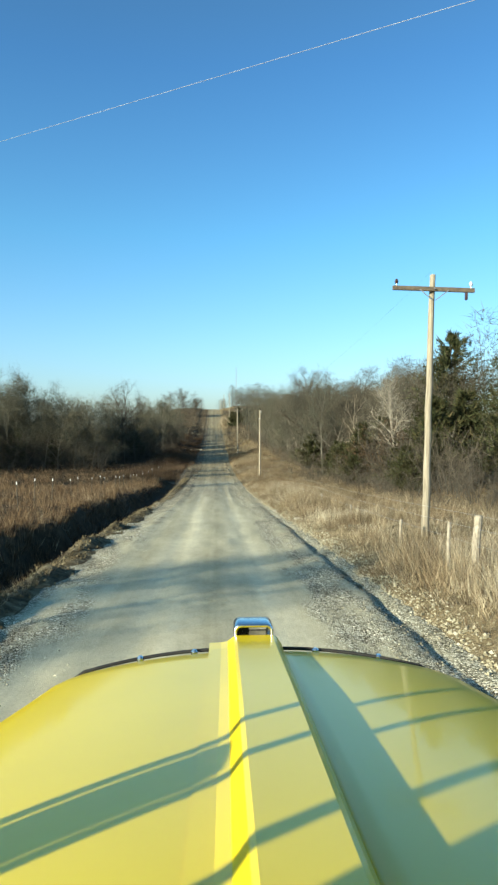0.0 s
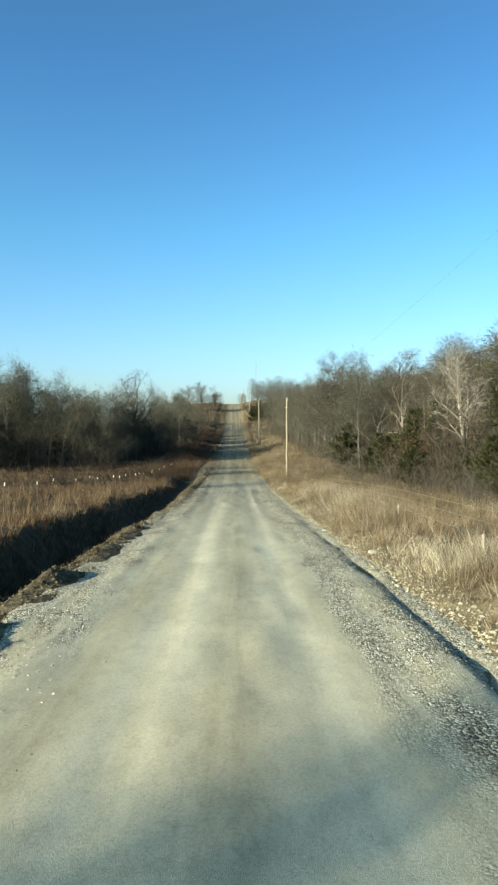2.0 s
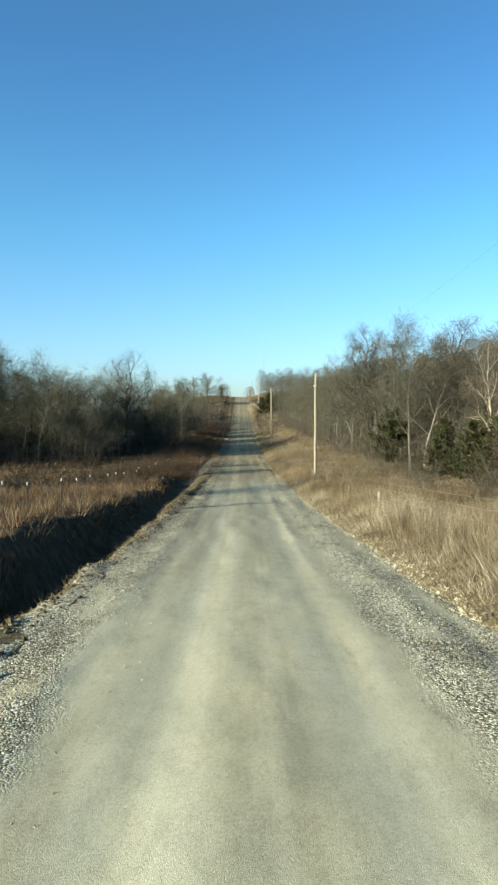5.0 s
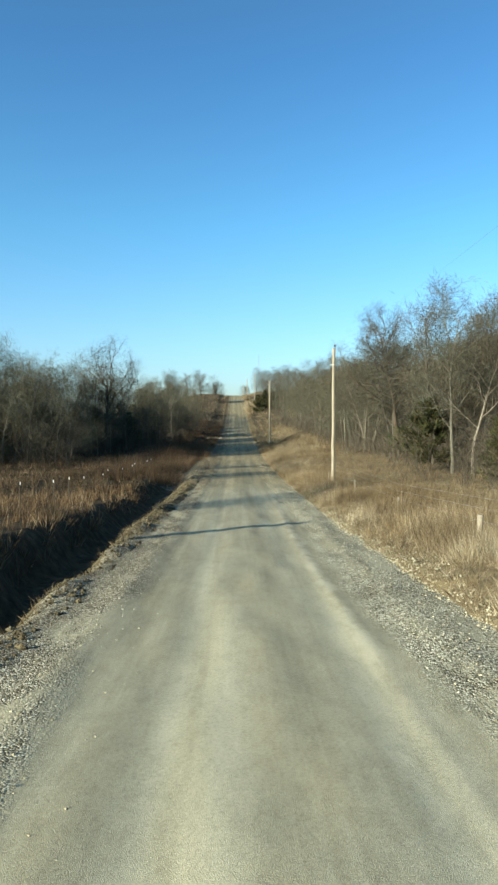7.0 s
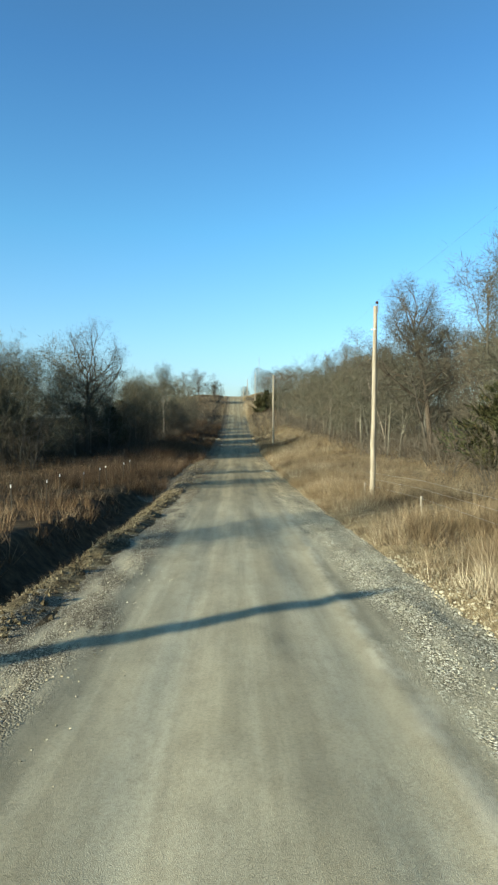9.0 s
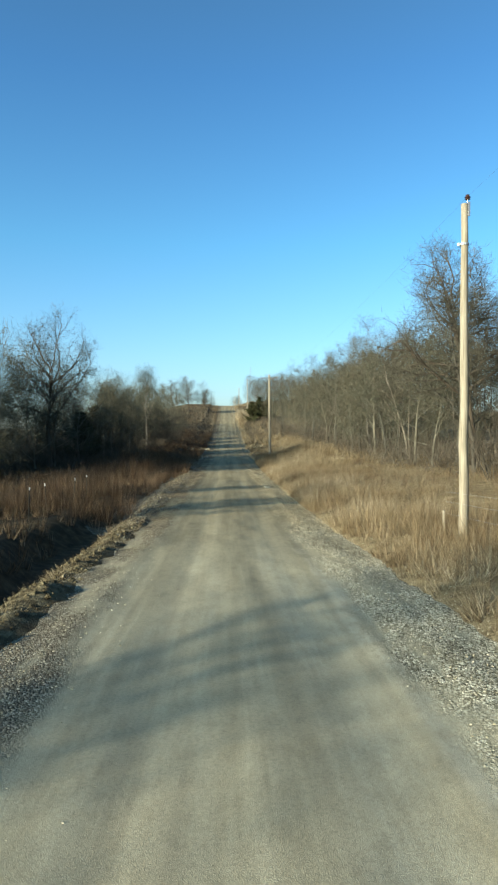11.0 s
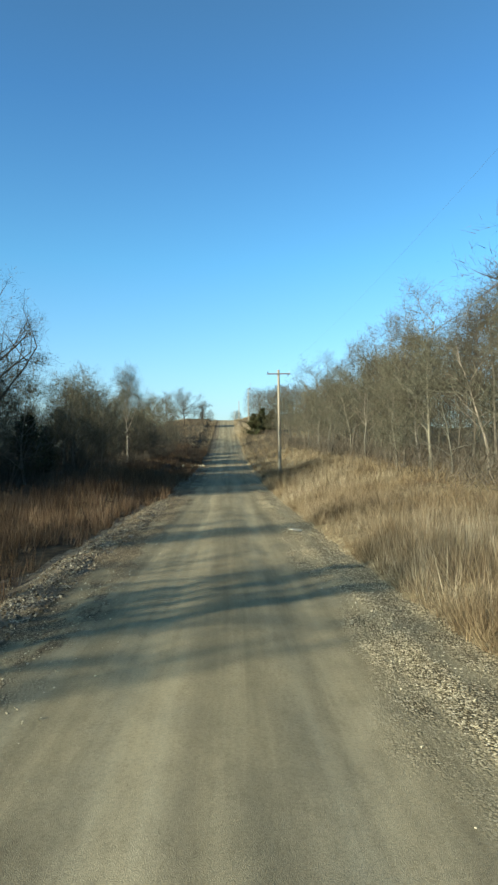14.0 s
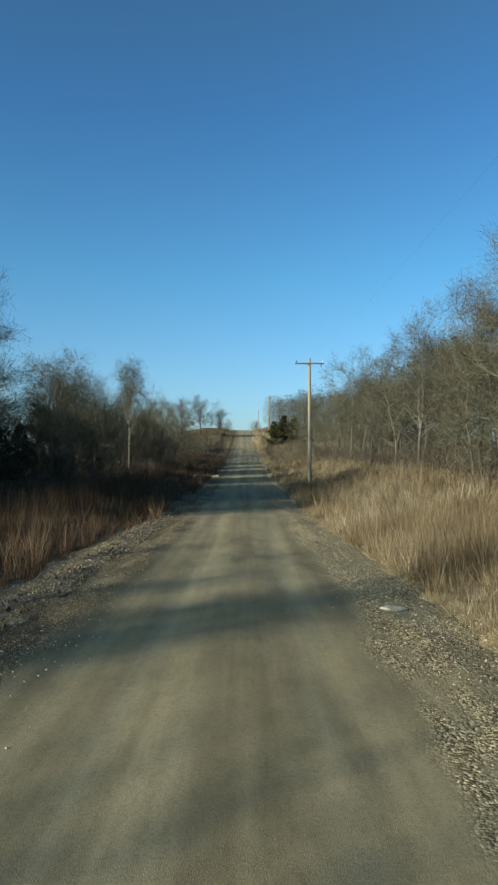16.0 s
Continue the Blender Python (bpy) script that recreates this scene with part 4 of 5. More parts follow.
tagged(new("bank_grass", tufts(2000, band(-4.3, -3.3, 4, 150, 1.0, 0.8), (0.07, 0.24), (0.005, 0.011), 12, (0.0, 0.0), M_TAWNY, "grass", 0.7)), "sparse dry grass on the spoil bank", "grass", kind="stuff")
tagged(new("far_roadside_grass", tufts(3600, lambda n: (rng.uniform(3.4, 12, n), 115 + 235 * rng.rand(n) ** 1.2), (0.5, 1.2), (0.018, 0.036), 11, (0.05, 0.0), M_TAWNY, "grass")), "tall tan grass along the far roadside", "grass", kind="stuff")
tagged(new("far_verge_weeds", tufts(2600, lambda n: (rng.uniform(-12, -3.7, n), rng.uniform(118, 216, n)), (0.5, 1.3), (0.016, 0.032), 11, (0.05, 0.0), M_RUST, "grass", 0.3)), "reddish-brown weeds along the far roadside", "weeds", kind="stuff")
tagged(new("pasture_grass", tufts(4600, lambda n: (-3.7 - 22 * rng.rand(n) ** 1.2, rng.uniform(208, 352, n)), (0.3, 0.7), (0.016, 0.034), 10, (0.05, 0.0), M_TAWNY, "grass", 0.5)), "tawny grass of the open pasture on the far slope", "grass", kind="stuff")
tagged(new("slope_brush", tufts(700, lambda n: (-4.6 - 13 * rng.rand(n), rng.uniform(170, 300, n)), (0.6, 1.8), (0.02, 0.04), 16, (0.0, 0.0), M_BRUSH, "brush", 0.5)), "low brown brush on the open slope", "brush", kind="stuff")
tagged(new("hill_brush", tufts(1100, lambda n: (4.6 + 9 * rng.rand(n), rng.uniform(185, 330, n)), (0.8, 2.2), (0.02, 0.04), 16, (0.0, 0.0), M_BRUSH, "brush", 0.5)), "low brown brush on the far slope beside the road", "brush", kind="stuff")
tagged(new("weed_stand", tufts(1700, band(-12.5, -4.9, 90, 142, 1.0, 0.45), (0.8, 1.7), (0.007, 0.016), 17, (0.03, 0.0), M_RUST, "grass", 0.14, 0.10)), "stand of tall reddish-brown weeds beside the road", "weeds", kind="stuff")


def brush():
    """Low tangled growth in front of and among the trees."""
    n = 76000
    y = rng.uniform(34, 200, n)
    right = rng.rand(n) < 0.45
    yl = np.where(right, y, rng.uniform(106, 200, n))
    ex = np.array([right_edge(b) if a else left_edge(b) for a, b in zip(right, yl)])
    x = ex + np.where(right, 1, -1) * rng.uniform(-3.0, 9.0, n)
    z = ground(x, yl)
    q = rng.rand(n) ** 1.3 * np.where(right, np.interp(yl, [88, 104], [3.2, 1.3]), np.where(glade(x, yl), 1.2, 5.6))
    st = np.stack([x, yl, z + q], 1)
    way = rng.normal(size=(n, 3)) * 0.6 + np.array([0, 0, 0.9])
    # a dense screen behind the field
    m = 12000
    x = rng.uniform(-62, -18, m)
    yl = 108 + 0.1 * np.abs(x) + rng.uniform(-2, 4, m)
    st = np.concatenate([st, np.stack([x, yl, ground(x, yl) + rng.rand(m) ** 1.2 * 5.0 * np.interp(x, [-36, -18], [1.15, 0.75])], 1)])
    n += m
    way = np.concatenate([way, rng.normal(size=(m, 3)) * 0.6 + np.array([0, 0, 0.9])])
    v, f = spikes(st, way, rng.uniform(0.5, 1.4, n), rng.uniform(0.016, 0.04, n), rng)
    return mesh_of("brush", v, f, M_BRUSH)


tagged(new("underbrush", brush()), "tangled brown leafless underbrush below the trees", "brush", kind="stuff")


def stones(n, place, size, height, small=False, mat=None):
    x, y = place(n)
    z = height(x, y)
    r = rng.uniform(*size, n) * rng.uniform(0.6, 1.3, n)
    if small:
        base = np.array([(1, 0.1, -0.4), (-0.6, 0.8, -0.4), (-0.5, -0.9, -0.4), (0.55, 0.35, 0.55), (-0.5, 0.4, 0.6), (0.0, -0.6, 0.5)])
    else:
        base = np.array([(1, 0, 0), (-1, 0, 0), (0, 1, 0), (0, -1, 0), (0, 0, 1), (0, 0, -1)], dtype=float)
    k = len(base)
    v = base[None] * r[:, None, None] * rng.uniform(0.55, 1.2, (n, k, 1))
    a = rng.uniform(0, 6.28, n)
    c, s = np.cos(a)[:, None], np.sin(a)[:, None]
    v = np.stack([v[..., 0] * c - v[..., 1] * s, v[..., 0] * s + v[..., 1] * c, v[..., 2] * 0.75], -1)
    v += np.stack([x, y, z + r * 0.25], 1)[:, None]
    f = np.array([(0, 2, 4), (2, 1, 4), (1, 3, 4), (3, 0, 4), (2, 0, 5), (1, 2, 5), (3, 1, 5), (0, 3, 5)])
    if small:
        f = np.array([(0, 1, 4), (0, 4, 3), (1, 2, 5), (1, 5, 4), (2, 0, 3), (2, 3, 5), (3, 4, 5)])
    f = (np.arange(n)[:, None, None] * k + f[None]).reshape(-1, 3)
    return mesh_of("stones", v.reshape(-1, 3), f, mat or M_STONE)


def shoulders(n):
    left = rng.rand(n) < 0.33
    x = np.where(left, -2.45 + rng.normal(size=n) * 0.42, 2.45 + rng.normal(size=n) * 0.36)
    y = 2 + 116 * rng.rand(n)
    x = np.where(np.abs(x) > 3.4, np.sign(x) * rng.uniform(1.9, 3.4, n), x)
    return x, y


tagged(new("shoulder_gravel", stones(12000, shoulders, (0.008, 0.019), lambda x, y: np.maximum(road_height(x, y), ground(x, y)), True)), "loose pale crushed stone along the road edges", "gravel", kind="stuff")
tagged(new("bank_clods", stones(2600, lambda n: (-3.5 + rng.normal(size=n) * 0.28, 3 + 82 * rng.rand(n)), (0.02, 0.065), ground, False, M_BERM)), "clods and broken rock thrown up on the spoil bank", "rubble", kind="stuff")
tagged(new("mud_clods", stones(3800, lambda n: (-3.0 - np.abs(rng.normal(size=n)) * 0.9, 82 + 80 * rng.rand(n) ** 1.4), (0.02, 0.06), ground, True, M_MUD)), "lumps of mud and rock on the churned verge", "rubble", kind="stuff")
tagged(new("washed_rock", stones(1500, lambda n: (-3.3 - np.abs(rng.normal(size=n)) * 0.7, 82 + 60 * rng.rand(n) ** 1.3), (0.012, 0.03), ground, True)), "pale stone washed onto the muddy verge", "rubble", kind="stuff")
tagged(new("groove_rocks", stones(5200, lambda n: (2.98 + np.abs(rng.normal(size=n)) * 0.34, 3 + 62 * rng.rand(n) ** 1.2), (0.014, 0.042), ground, False)), "broken pale rocks along the outer lip of the gravel", "rubble", kind="stuff")
tagged(new("verge_stones", stones(5200, lambda n: (3.02 + np.abs(rng.normal(size=n)) * 0.36, 3 + 112 * rng.rand(n) ** 1.4), (0.010, 0.026), ground, True)), "scattered pale rocks at the verge", "rubble", kind="stuff")


# ================= poles and wires =================
def insulator(at, parent, mat=None, size=1.0):
    bm = rings([((0, 0, 0), 0.012), ((0, 0, 0.07), 0.012), ((0, 0, 0.07), 0.045 * size), ((0, 0, 0.10), 0.03 * size), ((0, 0, 0.115), 0.05 * size), ((0, 0, 0.155), 0.028 * size), ((0, 0, 0.175), 0.034 * size), ((0, 0, 0.19), 0.012)], 10)
    bmesh.ops.translate(bm, vec=at, verts=bm.verts)
    return part("insulator", bm, mat or M_PORCELAIN, parent)


def utility_pole(x, y, top, arm, label, tilt=0.0, girth=0.125):
    """A round wooden pole; arm: half-length of the crossarm, or 0."""
    z = float(ground(x, y)) - 0.3
    ob = tagged(new("utility_pole"), label, "utility pole", "roadside power line")
    ob.matrix_basis = pose(x, y, z, 0, tilt, 0)
    h = top - z
    r = random.Random(int(x * 100 + y))
    st = [((r.uniform(-0.012, 0.012), r.uniform(-0.012, 0.012), h * i / 10), girth * (1.12 - 0.34 * i / 10)) for i in range(11)]
    part("shaft", rings(st, 12, 0.03, r), M_POLE, ob, smooth=True)
    if arm:
        za = h - 0.42
        part("crossarm", box((arm * 2, 0.09, 0.115), (0, -0.14, za), 0.008), M_ARM, ob, "dark weathered wooden crossarm")
        for s in (-1, 1):
            part("brace", box((0.46, 0.010, 0.026), (s * 0.22, -0.20, za - 0.17), 0, Matrix.Rotation(s * radians(-38), 4, "Y")), M_STEEL, ob)
            insulator((s * (arm - 0.10), -0.14, za + 0.057), ob, M_PORCELAIN if s < 0 else M_GLASS, 1.15)
        part("bolt", rings([((0.0, 0, 0), 0.02), ((0, 0, 0.05), 0.02)], 8), M_STEEL, ob).matrix_basis = pose(0, -0.2, za, 90, 0, 0)
        part("cutout", box((0.07, 0.08, 0.22), (arm - 0.22, -0.14, za - 0.16), 0.015), M_PORCELAIN, ob, "dark porcelain fuse cutout")
    else:
        part("top_bracket", box((0.05, 0.03, 0.34), (0.09, -0.07, h - 0.14), 0.006), M_STEEL, ob, "grey steel pole-top pin bracket")
        insulator((0.06, -0.05, h + 0.02), ob, M_PORCELAIN, 1.5)
        part("band", rings([((0, 0, h - 1.0), 0.115), ((0, 0, h - 0.95), 0.115)], 12), M_STEEL, ob)
        part("spool", rings([((-0.14, 0, h - 1.01), 0.03), ((-0.14, 0, h - 0.94), 0.03)], 8), M_GLASS, ob)
    return ob


utility_pole(5.83, 17.9, 6.56, 1.13, "weathered wooden utility pole with a dark crossarm", 1.2, 0.098)
utility_pole(5.45, 77.8, 4.60, 0, "pale wooden utility pole with a pole-top insulator", 0.0, 0.105)
utility_pole(5.28, 145.1, 6.95, 1.15, "tall wooden utility pole with a crossarm by the far verge", -0.6, 0.14)
utility_pole(6.2, 262, 17.0, 0, "distant wooden utility pole on the far slope", 0.0, 0.13)
utility_pole(5.3, 345, 20.6, 0, "distant wooden utility pole at the hill crest", 0.0, 0.16)
utility_pole(4.6, 415, 21.6, 0, "distant wooden utility pole past the hill crest", 0.0, 0.16)
utility_pole(4.5, 478, 23.0, 0, "distant wooden utility pole past the hill crest", 0.0, 0.16)
# unseen stand-in, girth chosen for the straight shadow it casts across the road
utility_pole(-20.0, 44.8, 4.62, 0, "unseen wooden pole added in the brown field to cast a road shadow", 0.0, 0.27)
utility_pole(-60.0, 62.6, 15.7, 0, "tall wooden utility pole across the brown field", 0.0, 0.15)
utility_pole(20.0, -2.0, 7.7, 0, "wooden utility pole behind the roadside verge", 0.0, 0.14)
utility_pole(6.3, -44, 12.0, 1.2, "weathered wooden utility pole beside the gravel road", 0.0, 0.13)


def cable(name, a, b, sag, radius, mat, label):
    pts = [np.array(a) + (np.array(b) - np.array(a)) * q - np.array([0, 0, 4 * sag * q * (1 - q)]) for q in np.linspace(0, 1, 17)]
    v, f = tube(pts, np.full(17, radius), 5)
    return tagged(new(name, mesh_of(name, v, f, mat, True)), label, "cable", "overhead wires")


cable("service_line", (-60.0, 62.6, 15.75), (20.0, -2.0, 7.75), 0.0, 0.0045, M_WIRE, "pale bare wire crossing high over the gravel road")
cable("power_line", (5.90, 17.8, 6.60), (5.50, 77.75, 4.75), 0.8, 0.0016, M_OLDWIRE, "thin bare overhead wire between the wooden poles")
cable("power_line", (5.50, 77.75, 4.75), (5.28, 145.0, 7.0), 0.9, 0.0016, M_OLDWIRE, "thin bare overhead wire between the wooden poles")
cable("power_line", (5.28, 145.0, 7.0), (6.2, 262, 17.1), 1.2, 0.0016, M_OLDWIRE, "thin bare overhead wire between the wooden poles")


# ================= fences =================
def wood_post(x, y, h, r, lean=0.0):
    ob = tagged(new("fence_post"), "weathered grey wooden fence post in dry grass", "fence post", "roadside fence")
    ob.matrix_basis = pose(x, y, float(ground(x, y)) - 0.2, 0, lean, random.Random(int(y * 7)).uniform(0, 90))
    rg = random.Random(int(y * 31 + x))
    part("shaft", rings([((0, 0, 0), r * 1.1), ((0.01, 0, h * 0.4), r), ((0.0, 0.01, h * 0.8), r * 0.97), ((0.01, 0, h + 0.18), r * 0.92), ((0.01, 0, h + 0.2), r * 0.75)], 9, 0.06, rg), M_FENCE, ob, smooth=False)
    for i in range(3):
        part("staple", box((0.03, 0.006, 0.012), (0, -r, 0.5 + 0.3 * i)), M_STEEL, ob)
    return ob


fence_y = [6.5, 11.4, 17.2, 23.8, 31.0, 38.8, 46.5, 54.0, 62.0, 70.4, 79.0]
for i, y in enumerate(fence_y):
    wood_post(4.75 + 0.012 * min(y, 54) - (0.3 if i == 1 else 0), y, (1.15 if i == 1 else 0.7 if i == 7 else 0.62), 0.075 if i in (1, 7) else 0.04, 4 * math.sin(i * 1.7))
wood_post(4.35, 12.0, 1.0, 0.035, 7)
for hgt in (0.55, 0.85, 1.1):
    pts = np.array([(4.75 + 0.012 * min(y, 54), y - 0.08, float(ground(4.75 + 0.012 * min(y, 54), y)) + hgt) for y in fence_y])
    v, f = tube(pts, np.full(len(pts), 0.003), 3)
    tagged(new("barbed_wire", mesh_of("barbed_wire", v, f, M_STEEL)), "thin sagging barbed wire strand between wooden posts", "fence wire", "roadside fence")

steel_post = tagged(new("steel_post"), "dark steel fence post with a white tip in brown grass", "fence post", "field fence")
part("shaft", box((0.035, 0.03, 1.4), (0, 0, 0.55), 0.003), M_TPOST, steel_post)
part("tip", box((0.036, 0.032, 0.13), (0, 0, 1.27), 0.004), M_WHITE, steel_post, "white painted tip")
for i in range(6):
    part("stud", box((0.012, 0.02, 0.012), (0, -0.02, 0.3 + 0.14 * i)), M_TPOST, steel_post)
for i in range(27):
    y = 7.5 + 3.555 * i
    x = -8.6 + 0.2 * math.sin(i * 2.3) + 0.02 * max(0, y - 80)
    m = pose(x, y, float(ground(x, y)), 2.5 * math.sin(i * 1.9), 3 * math.sin(i * 2.7), 10 * i)
    if i == 0:
        steel_post.matrix_basis = m
    else:
        copy_thing(steel_post, m)

tawny = tufts(330, lambda n: (4.6 + rng.normal(size=n) * 0.55, 258 + rng.normal(size=n) * 4.0), (2.0, 4.4), (0.05, 0.10), 16, (0.0, 0.0), M_TAN, "grass", 0.4)
tagged(new("tawny_bush", tawny), "mound of tall tawny grass at the hill crest", "grass", kind="stuff")


def flat_rock(x, y, size, label):
    """A pale angular slab lying half sunk."""
    bm = bmesh.new()
    bmesh.ops.create_icosphere(bm, subdivisions=2, radius=1.0)
    rg = random.Random(int(y * 10))
    for vert in bm.verts:
        vert.co *= rg.uniform(0.86, 1.1)
    bmesh.ops.scale(bm, vec=size, verts=bm.verts)
    me = bpy.data.meshes.new("slab")
    bm.to_mesh(me)
    bm.free()
    me.materials.append(M_SLAB)
    ob = tagged(new("rock", me), label, "rock")
    ob.matrix_basis = pose(x, y, float(max(ground(x, y), road_height(x, y))) + size[2] * 0.3, 4, 8, 35)


flat_rock(3.42, 26.6, (0.20, 0.10, 0.06), "pale flat limestone slab lying on the verge")
flat_rock(3.05, 32.6, (0.12, 0.07, 0.04), "small pale limestone slab at the gravel edge")
flat_rock(2.3, 102.5, (0.30, 0.12, 0.05), "pale broken slab lying on the gravel shoulder")


def radio_mast(x, y, height):
    """A thin guyed lattice mast on the skyline."""
    ob = tagged(new("radio_mast"), "thin grey guyed radio mast far beyond the hill crest", "mast")
    ob.matrix_basis = pose(x, y, float(ground(x, y)))
    for k in range(3):
        cx, cy = 0.5 * math.cos(k * 2.094), 0.5 * math.sin(k * 2.094)
        part("leg", rings([((cx, cy, -1.0), 0.09), ((cx, cy, height), 0.09)], 6), M_STEEL, ob)
    for k in range(int(height / 3)):
        part("brace", rings([((0, 0, 3.0 * k + 1.5), 0.5), ((0, 0, 3.0 * k + 1.56), 0.5)], 3), M_STEEL, ob)
    for k in range(3):
        v, f = tube([(0, 0, height * 0.8), (26 * math.cos(k * 2.094), 26 * math.sin(k * 2.094), 0.0)], [0.02, 0.02], 3)
        part("guy_wire", mesh_of("guy_wire", v, f, M_STEEL), None, ob)


radio_mast(27.0, 800.0, 64.0)

# white rock rubble left by the road past the dip
pile = tagged(new("rock_pile", stones(60, lambda n: (-4.4 + rng.normal(size=n) * 0.7, 171 + rng.normal(size=n) * 1.0), (0.12, 0.34), ground)), "heap of pale rocks and debris beside the road", "rock pile", kind="stuff")


# ================= truck at the start of the road =================
def truck():
    top = tagged(new("truck"), "yellow truck front with a ridged hood and chrome nose ornament", "truck")
    cx = 0.13
    zg = float(profile(1.2))

    def hood_z(x, y):
        q = (y - 0.30) / 1.9
        return 1.585 + 0.232 * (1 - q) - 0.055 * (abs(x) / 0.62) ** 2.2

    def middle(y):
        """The ridge's line; the truck stands a touch askew to the road."""
        return 0.138 - 0.0175 * (2.2 - y)

    def half(y):
        return 0.90 - 0.28 * smoothstep(0.2, 2.25, y) ** 1.25

    # hood panels, either side of the ridge
    for s in (-1, 1):
        bm = bmesh.new()
        grid = []
        for j in range(25):
            y = 0.30 + 1.86 * j / 24
            row = []
            for i in range(15):
                u = i / 14
                w = float(half(y)) - (0.05 * smoothstep(22, 24, j) if j > 22 else 0)
                x = s * (0.072 + (w - 0.072) * u)
                yy = y - 0.10 * u ** 2 * (j / 24) ** 3
                z = hood_z(x, y) - (0.035 * ((u - 0.9) / 0.1) ** 2 if u > 0.9 else 0) - (0.03 if j == 24 else 0)
                row.append(bm.verts.new((middle(y) + x, yy, z)))
            grid.append(row)
        for a, b in zip(grid, grid[1:]):
            for i in range(14):
                f = (a[i], a[i + 1], b[i + 1], b[i])
                bm.faces.new(f if s > 0 else f[::-1])
        lower = bmesh.ops.extrude_face_region(bm, geom=bm.faces[:], use_keep_orig=True)["geom"]
        bmesh.ops.translate(bm, verts=[e for e in lower if isinstance(e, bmesh.types.BMVert)], vec=(0, 0, -0.006))
        bmesh.ops.recalc_face_normals(bm, faces=bm.faces[:])
        panel = part("hood_panel", bm, M_YELLOW, top, smooth=True)
        for p in panel.data.polygons:
            p.use_smooth = abs(p.normal.z) > 0.6
        line = []
        for i in range(12):
            u = 0.02 + 0.96 * i / 11
            x = s * (0.085 + (float(half(2.15)) - 0.045 - 0.085) * u)
            line.append((cx + x, 2.145 - 0.10 * u ** 2, hood_z(x, 2.14) - 0.004 - (0.03 * ((u - 0.9) / 0.1) ** 2 if u > 0.9 else 0)))
        v, f = tube(line, [0.006] * 12, 5)
        part("edge_seal", mesh_of("edge_seal", v, f, M_RUBBER, True), None, top, "black rubber seal")
    # centre ridge
    bm = bmesh.new()
    prof = [(-0.150, 0.03), (-0.112, 0.10), (-0.090, 0.26), (-0.069, 0.88), (-0.060, 1.0), (0.060, 1.0), (0.068, 0.92), (0.088, -0.12)]
    rows = []
    for j in range(25):
        y = 0.30 + 1.9 * j / 24
        rows.append([bm.verts.new((middle(y) + x, y, hood_z(0.085, min(y, 2.16)) + z * (0.034 - 0.009 * float(smoothstep(1.3, 2.2, y))))) for x, z in prof])
    for a, b in zip(rows, rows[1:]):
        for i in range(len(prof) - 1):
            bm.faces.new((a[i], a[i + 1], b[i + 1], b[i]))
    bm.faces.new(rows[-1])
    bm.faces.new(rows[0][::-1])
    part("hood_ridge", bm, M_YELLOW, top)
    # chrome ornament with a hollow front
    z0 = hood_z(0.085, 2.16)
    bm = bmesh.new()
    loops = []
    for y, grow in ((2.195, 0.0), (2.200, 0.004), (2.285, 0.004), (2.300, -0.008)):
        loop = []
        for w, h, r in ((0.064, 0.056, 0.022), (0.056, 0.048, 0.016)):
            line = [(-w, 0.0)] + [(-w + r - r * math.cos(a), h - r + r * math.sin(a)) for a in np.linspace(0, math.pi / 2, 6)]
            line += [(-x, z) for x, z in line[::-1]]
            loop.append([bm.verts.new((cx + 0.004 + x * (1 + grow * 8), y, z0 + 0.004 + z * (1 + grow * 8))) for x, z in line])
        loops.append(loop)
    n = len(loops[0][0])
    for (ao, ai), (bo, bi) in zip(loops, loops[1:]):
        for i in range(n - 1):
            bm.faces.new((ao[i], ao[i + 1], bo[i + 1], bo[i]))
            bm.faces.new((ai[i + 1], ai[i], bi[i], bi[i + 1]))
    for o, e in (loops[0], loops[-1]):
        for i in range(n - 1):
            bm.faces.new((o[i], e[i], e[i + 1], o[i + 1]))
    bmesh.ops.recalc_face_normals(bm, faces=bm.faces[:])
    orn = part("ornament", bm, M_CHROME, top, "open chrome nose scoop", True)
    part("floor_plate", box((0.112, 0.085, 0.012), (cx + 0.004, 2.245, z0 + 0.012), 0.003), M_CHROME, orn)
    part("recess", box((0.108, 0.008, 0.034), (cx + 0.004, 2.284, z0 + 0.032), 0.002), M_BLACK, orn, "black back plate")
    part("emblem", box((0.060, 0.006, 0.022), (cx + 0.022, 2.278, z0 + 0.031), 0.002), M_WHITE, orn, "pale emblem plate")
    for x in (-0.36, -0.19, 0.20, 0.40):
        bm = rings([((0, 0, 0), 0.011), ((0, 0, 0.018), 0.011), ((0, 0, 0.024), 0.006)], 8)
        part("stud", bm, M_CHROME, top).matrix_basis = pose(cx + x, 2.135 - 0.06 * (abs(x) / 0.6) ** 2, hood_z(x, 2.12) - 0.022)
    # sides, grille, bumper, fenders, frame and wheels below
    part("grille", box((1.10, 0.06, 0.72), (cx, 2.10, 1.17), 0.02), M_CHROME, top, "chrome grille surround")
    for i in range(9):
        part("grille_bar", box((0.035, 0.05, 0.60), (cx - 0.44 + 0.11 * i, 2.15, 1.17), 0.008), M_BLACK, top)
    part("bumper", box((2.1, 0.16, 0.26), (cx, 2.32, zg + 0.62), 0.04), M_CHROME, top, "chrome front bumper")
    for s in (-1, 1):
        part("side_panel", box((0.03, 1.60, 0.62), (cx + s * 0.545, 1.12, 1.14), 0.01), M_YELLOW, top)
        bm = bmesh.new()
        arcs = []
        for k in range(13):
            a = math.pi * k / 12
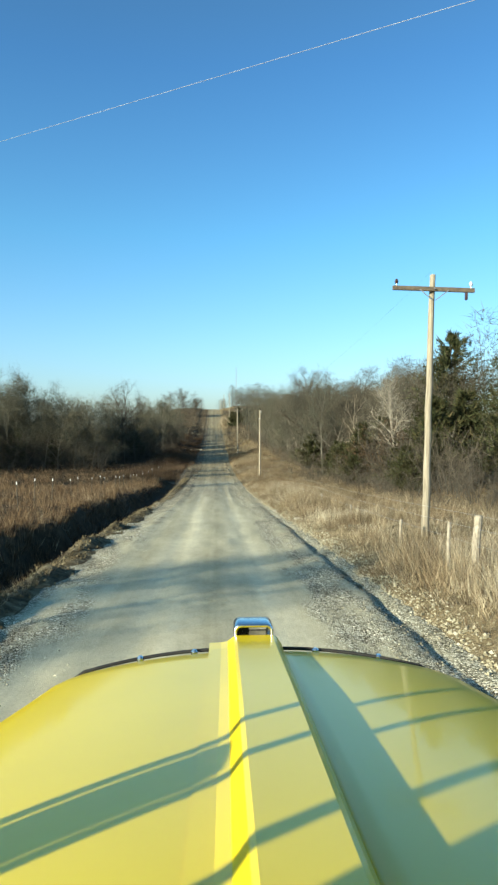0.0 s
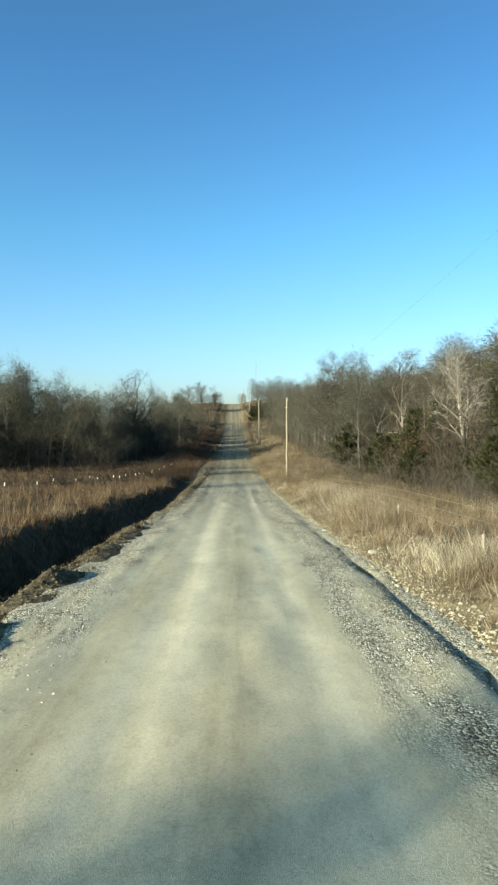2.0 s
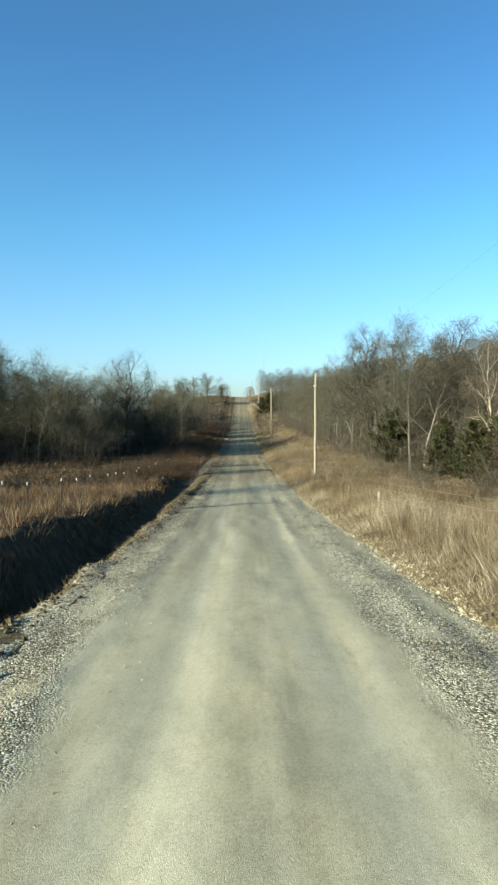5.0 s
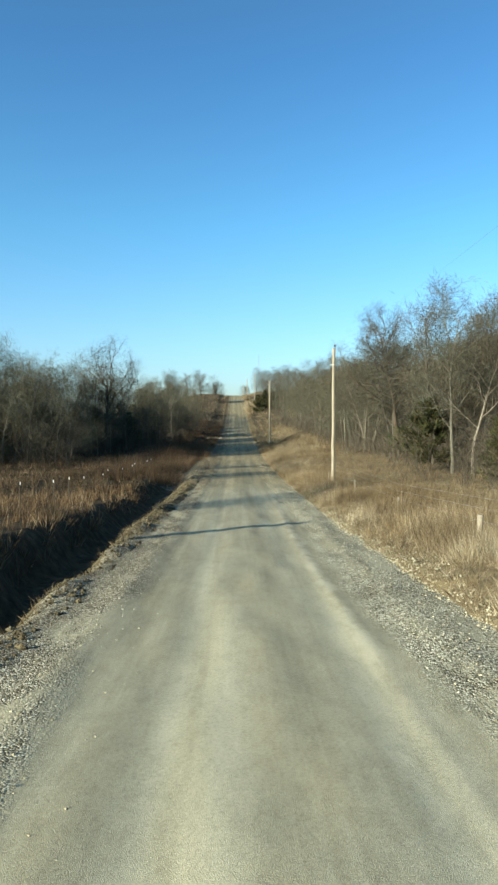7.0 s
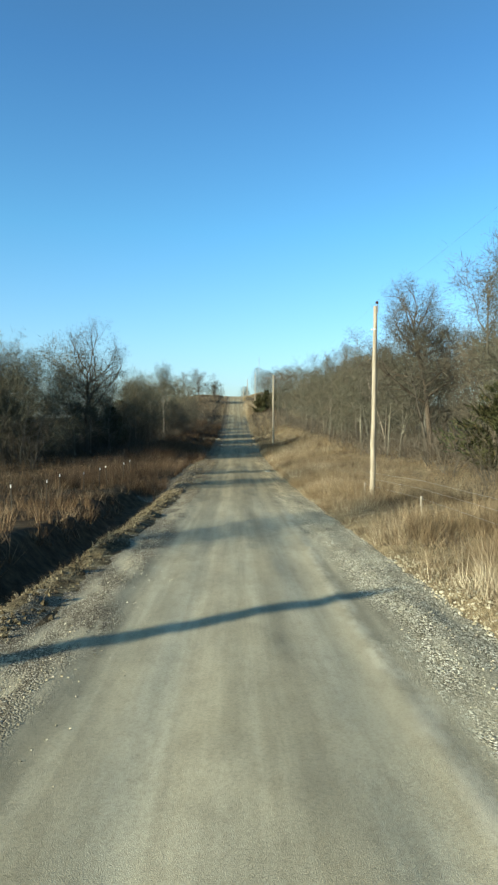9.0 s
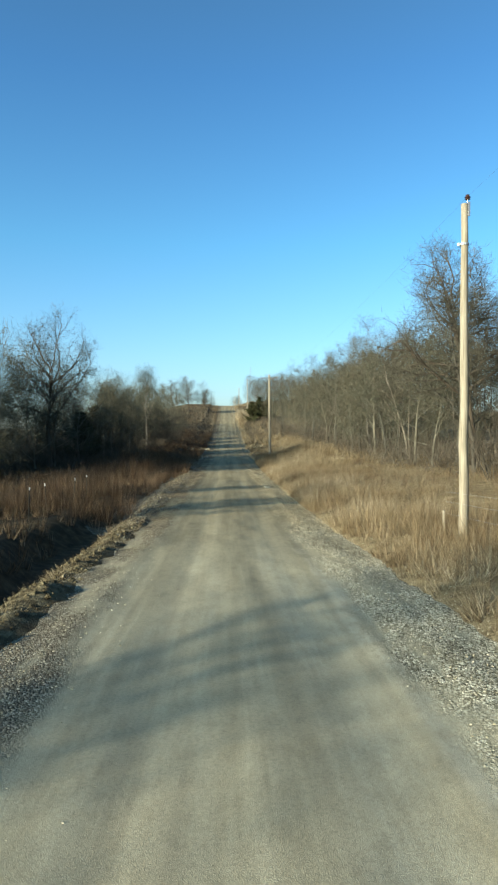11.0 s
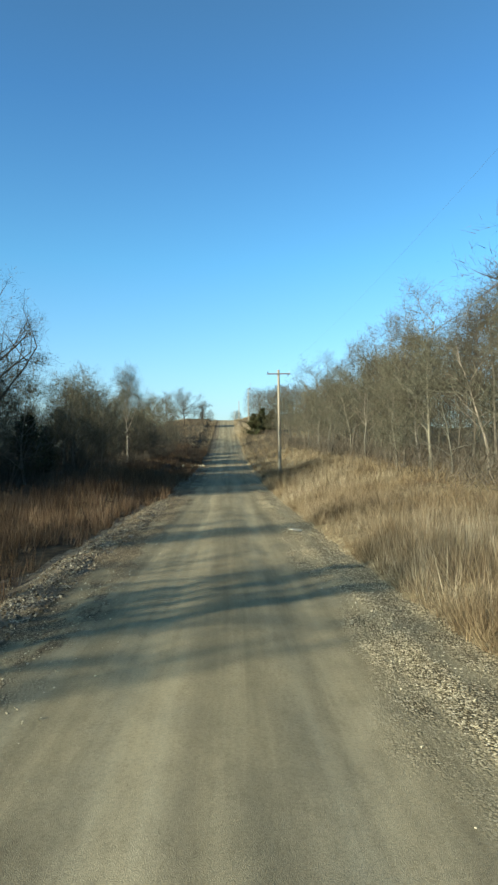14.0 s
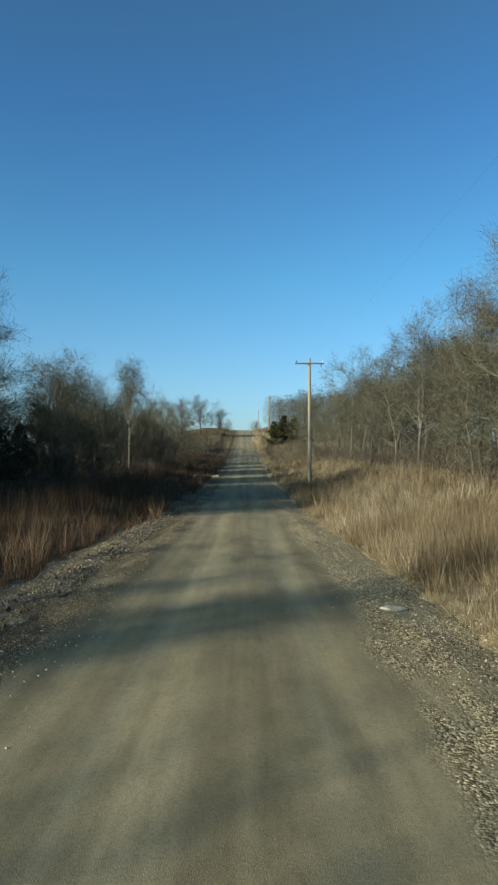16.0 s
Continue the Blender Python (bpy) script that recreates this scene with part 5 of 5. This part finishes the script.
            arcs.append([bm.verts.new((cx + s * x, 1.25 + 0.66 * math.cos(a), zg + 0.52 + 0.60 * math.sin(a))) for x in (0.66, 0.98)])
        for a, b in zip(arcs, arcs[1:]):
            bm.faces.new((a[0], a[1], b[1], b[0]))
        lower = bmesh.ops.extrude_face_region(bm, geom=bm.faces[:], use_keep_orig=True)["geom"]
        bmesh.ops.translate(bm, verts=[e for e in lower if isinstance(e, bmesh.types.BMVert)], vec=(0, 0, -0.02))
        bmesh.ops.recalc_face_normals(bm, faces=bm.faces[:])
        part("fender", bm, M_YELLOW, top, smooth=True)
        for y in (1.25, -2.6):
            gz = float(road_height(cx + s * 0.82, y)) - 0.01
            wheel = part("wheel", rings([((0, 0, -0.05), 0.27), ((0, 0, 0.10), 0.27), ((0, 0, 0.11), 0.12)], 20), M_STEEL, top)
            wheel.matrix_basis = pose(cx + s * 0.82, y, gz + 0.5, 0, 90 * s, 0)
            part("tyre", rings([((0, 0, -0.12), 0.30), ((0, 0, -0.13), 0.44), ((0, 0, -0.10), 0.5), ((0, 0, 0.10), 0.5), ((0, 0, 0.13), 0.44), ((0, 0, 0.12), 0.30)], 28), M_RUBBER, wheel)
        part("frame_rail", box((0.09, 5.2, 0.2), (cx + s * 0.38, -0.35, zg + 0.62), 0.01), M_BLACK, top)
    # tall side mirror on tube arms, beside the driver's door
    arm = part("mirror_arm", rings([((-1.12, 0.431, 1.25), 0.012), ((-1.12, 0.431, 2.39), 0.012)], 8), M_CHROME, top)
    part("mirror_brace", rings([((-1.12, 0.25, 1.25), 0.012), ((-1.12, 0.25, 2.35), 0.012)], 8), M_CHROME, top)
    part("mirror", box((0.05, 0.122, 0.44), (-1.12, 0.338, 1.905), 0.012), M_CHROME, arm, "tall chrome-backed side mirror")
    part("mirror_stay", rings([((-1.12, -0.04, 1.25), 0.016), ((-1.12, -0.04, 2.35), 0.016)], 8), M_CHROME, top)
    part("door_frame", box((0.06, 1.1, 0.7), (-1.10, 0.30, 0.98), 0.02), M_YELLOW, top)
    # cab behind the windshield opening
    for sx in (-1, 1):
        part("cab_side", box((0.05, 1.40, 2.05), (cx + sx * 1.25 if sx > 0 else -1.12, -0.895, 1.72), 0.03), M_YELLOW, top)
    part("cab_back", box((2.44, 0.05, 2.05), (0.13, -1.62, 1.72), 0.03), M_YELLOW, top)
    part("cab_roof", box((2.54, 1.50, 0.06), (0.13, -0.90, 2.775), 0.03), M_YELLOW, top)
    part("firewall", box((1.25, 0.04, 1.0), (cx, 0.28, 1.17), 0.01), M_YELLOW, top)
    part("front_axle", box((1.55, 0.1, 0.1), (cx, 1.25, zg + 0.5), 0.01), M_BLACK, top)
    part("rear_axle", box((1.55, 0.1, 0.1), (cx, -2.6, float(profile(-2.6)) + 0.5), 0.01), M_BLACK, top)
    return top


truck()
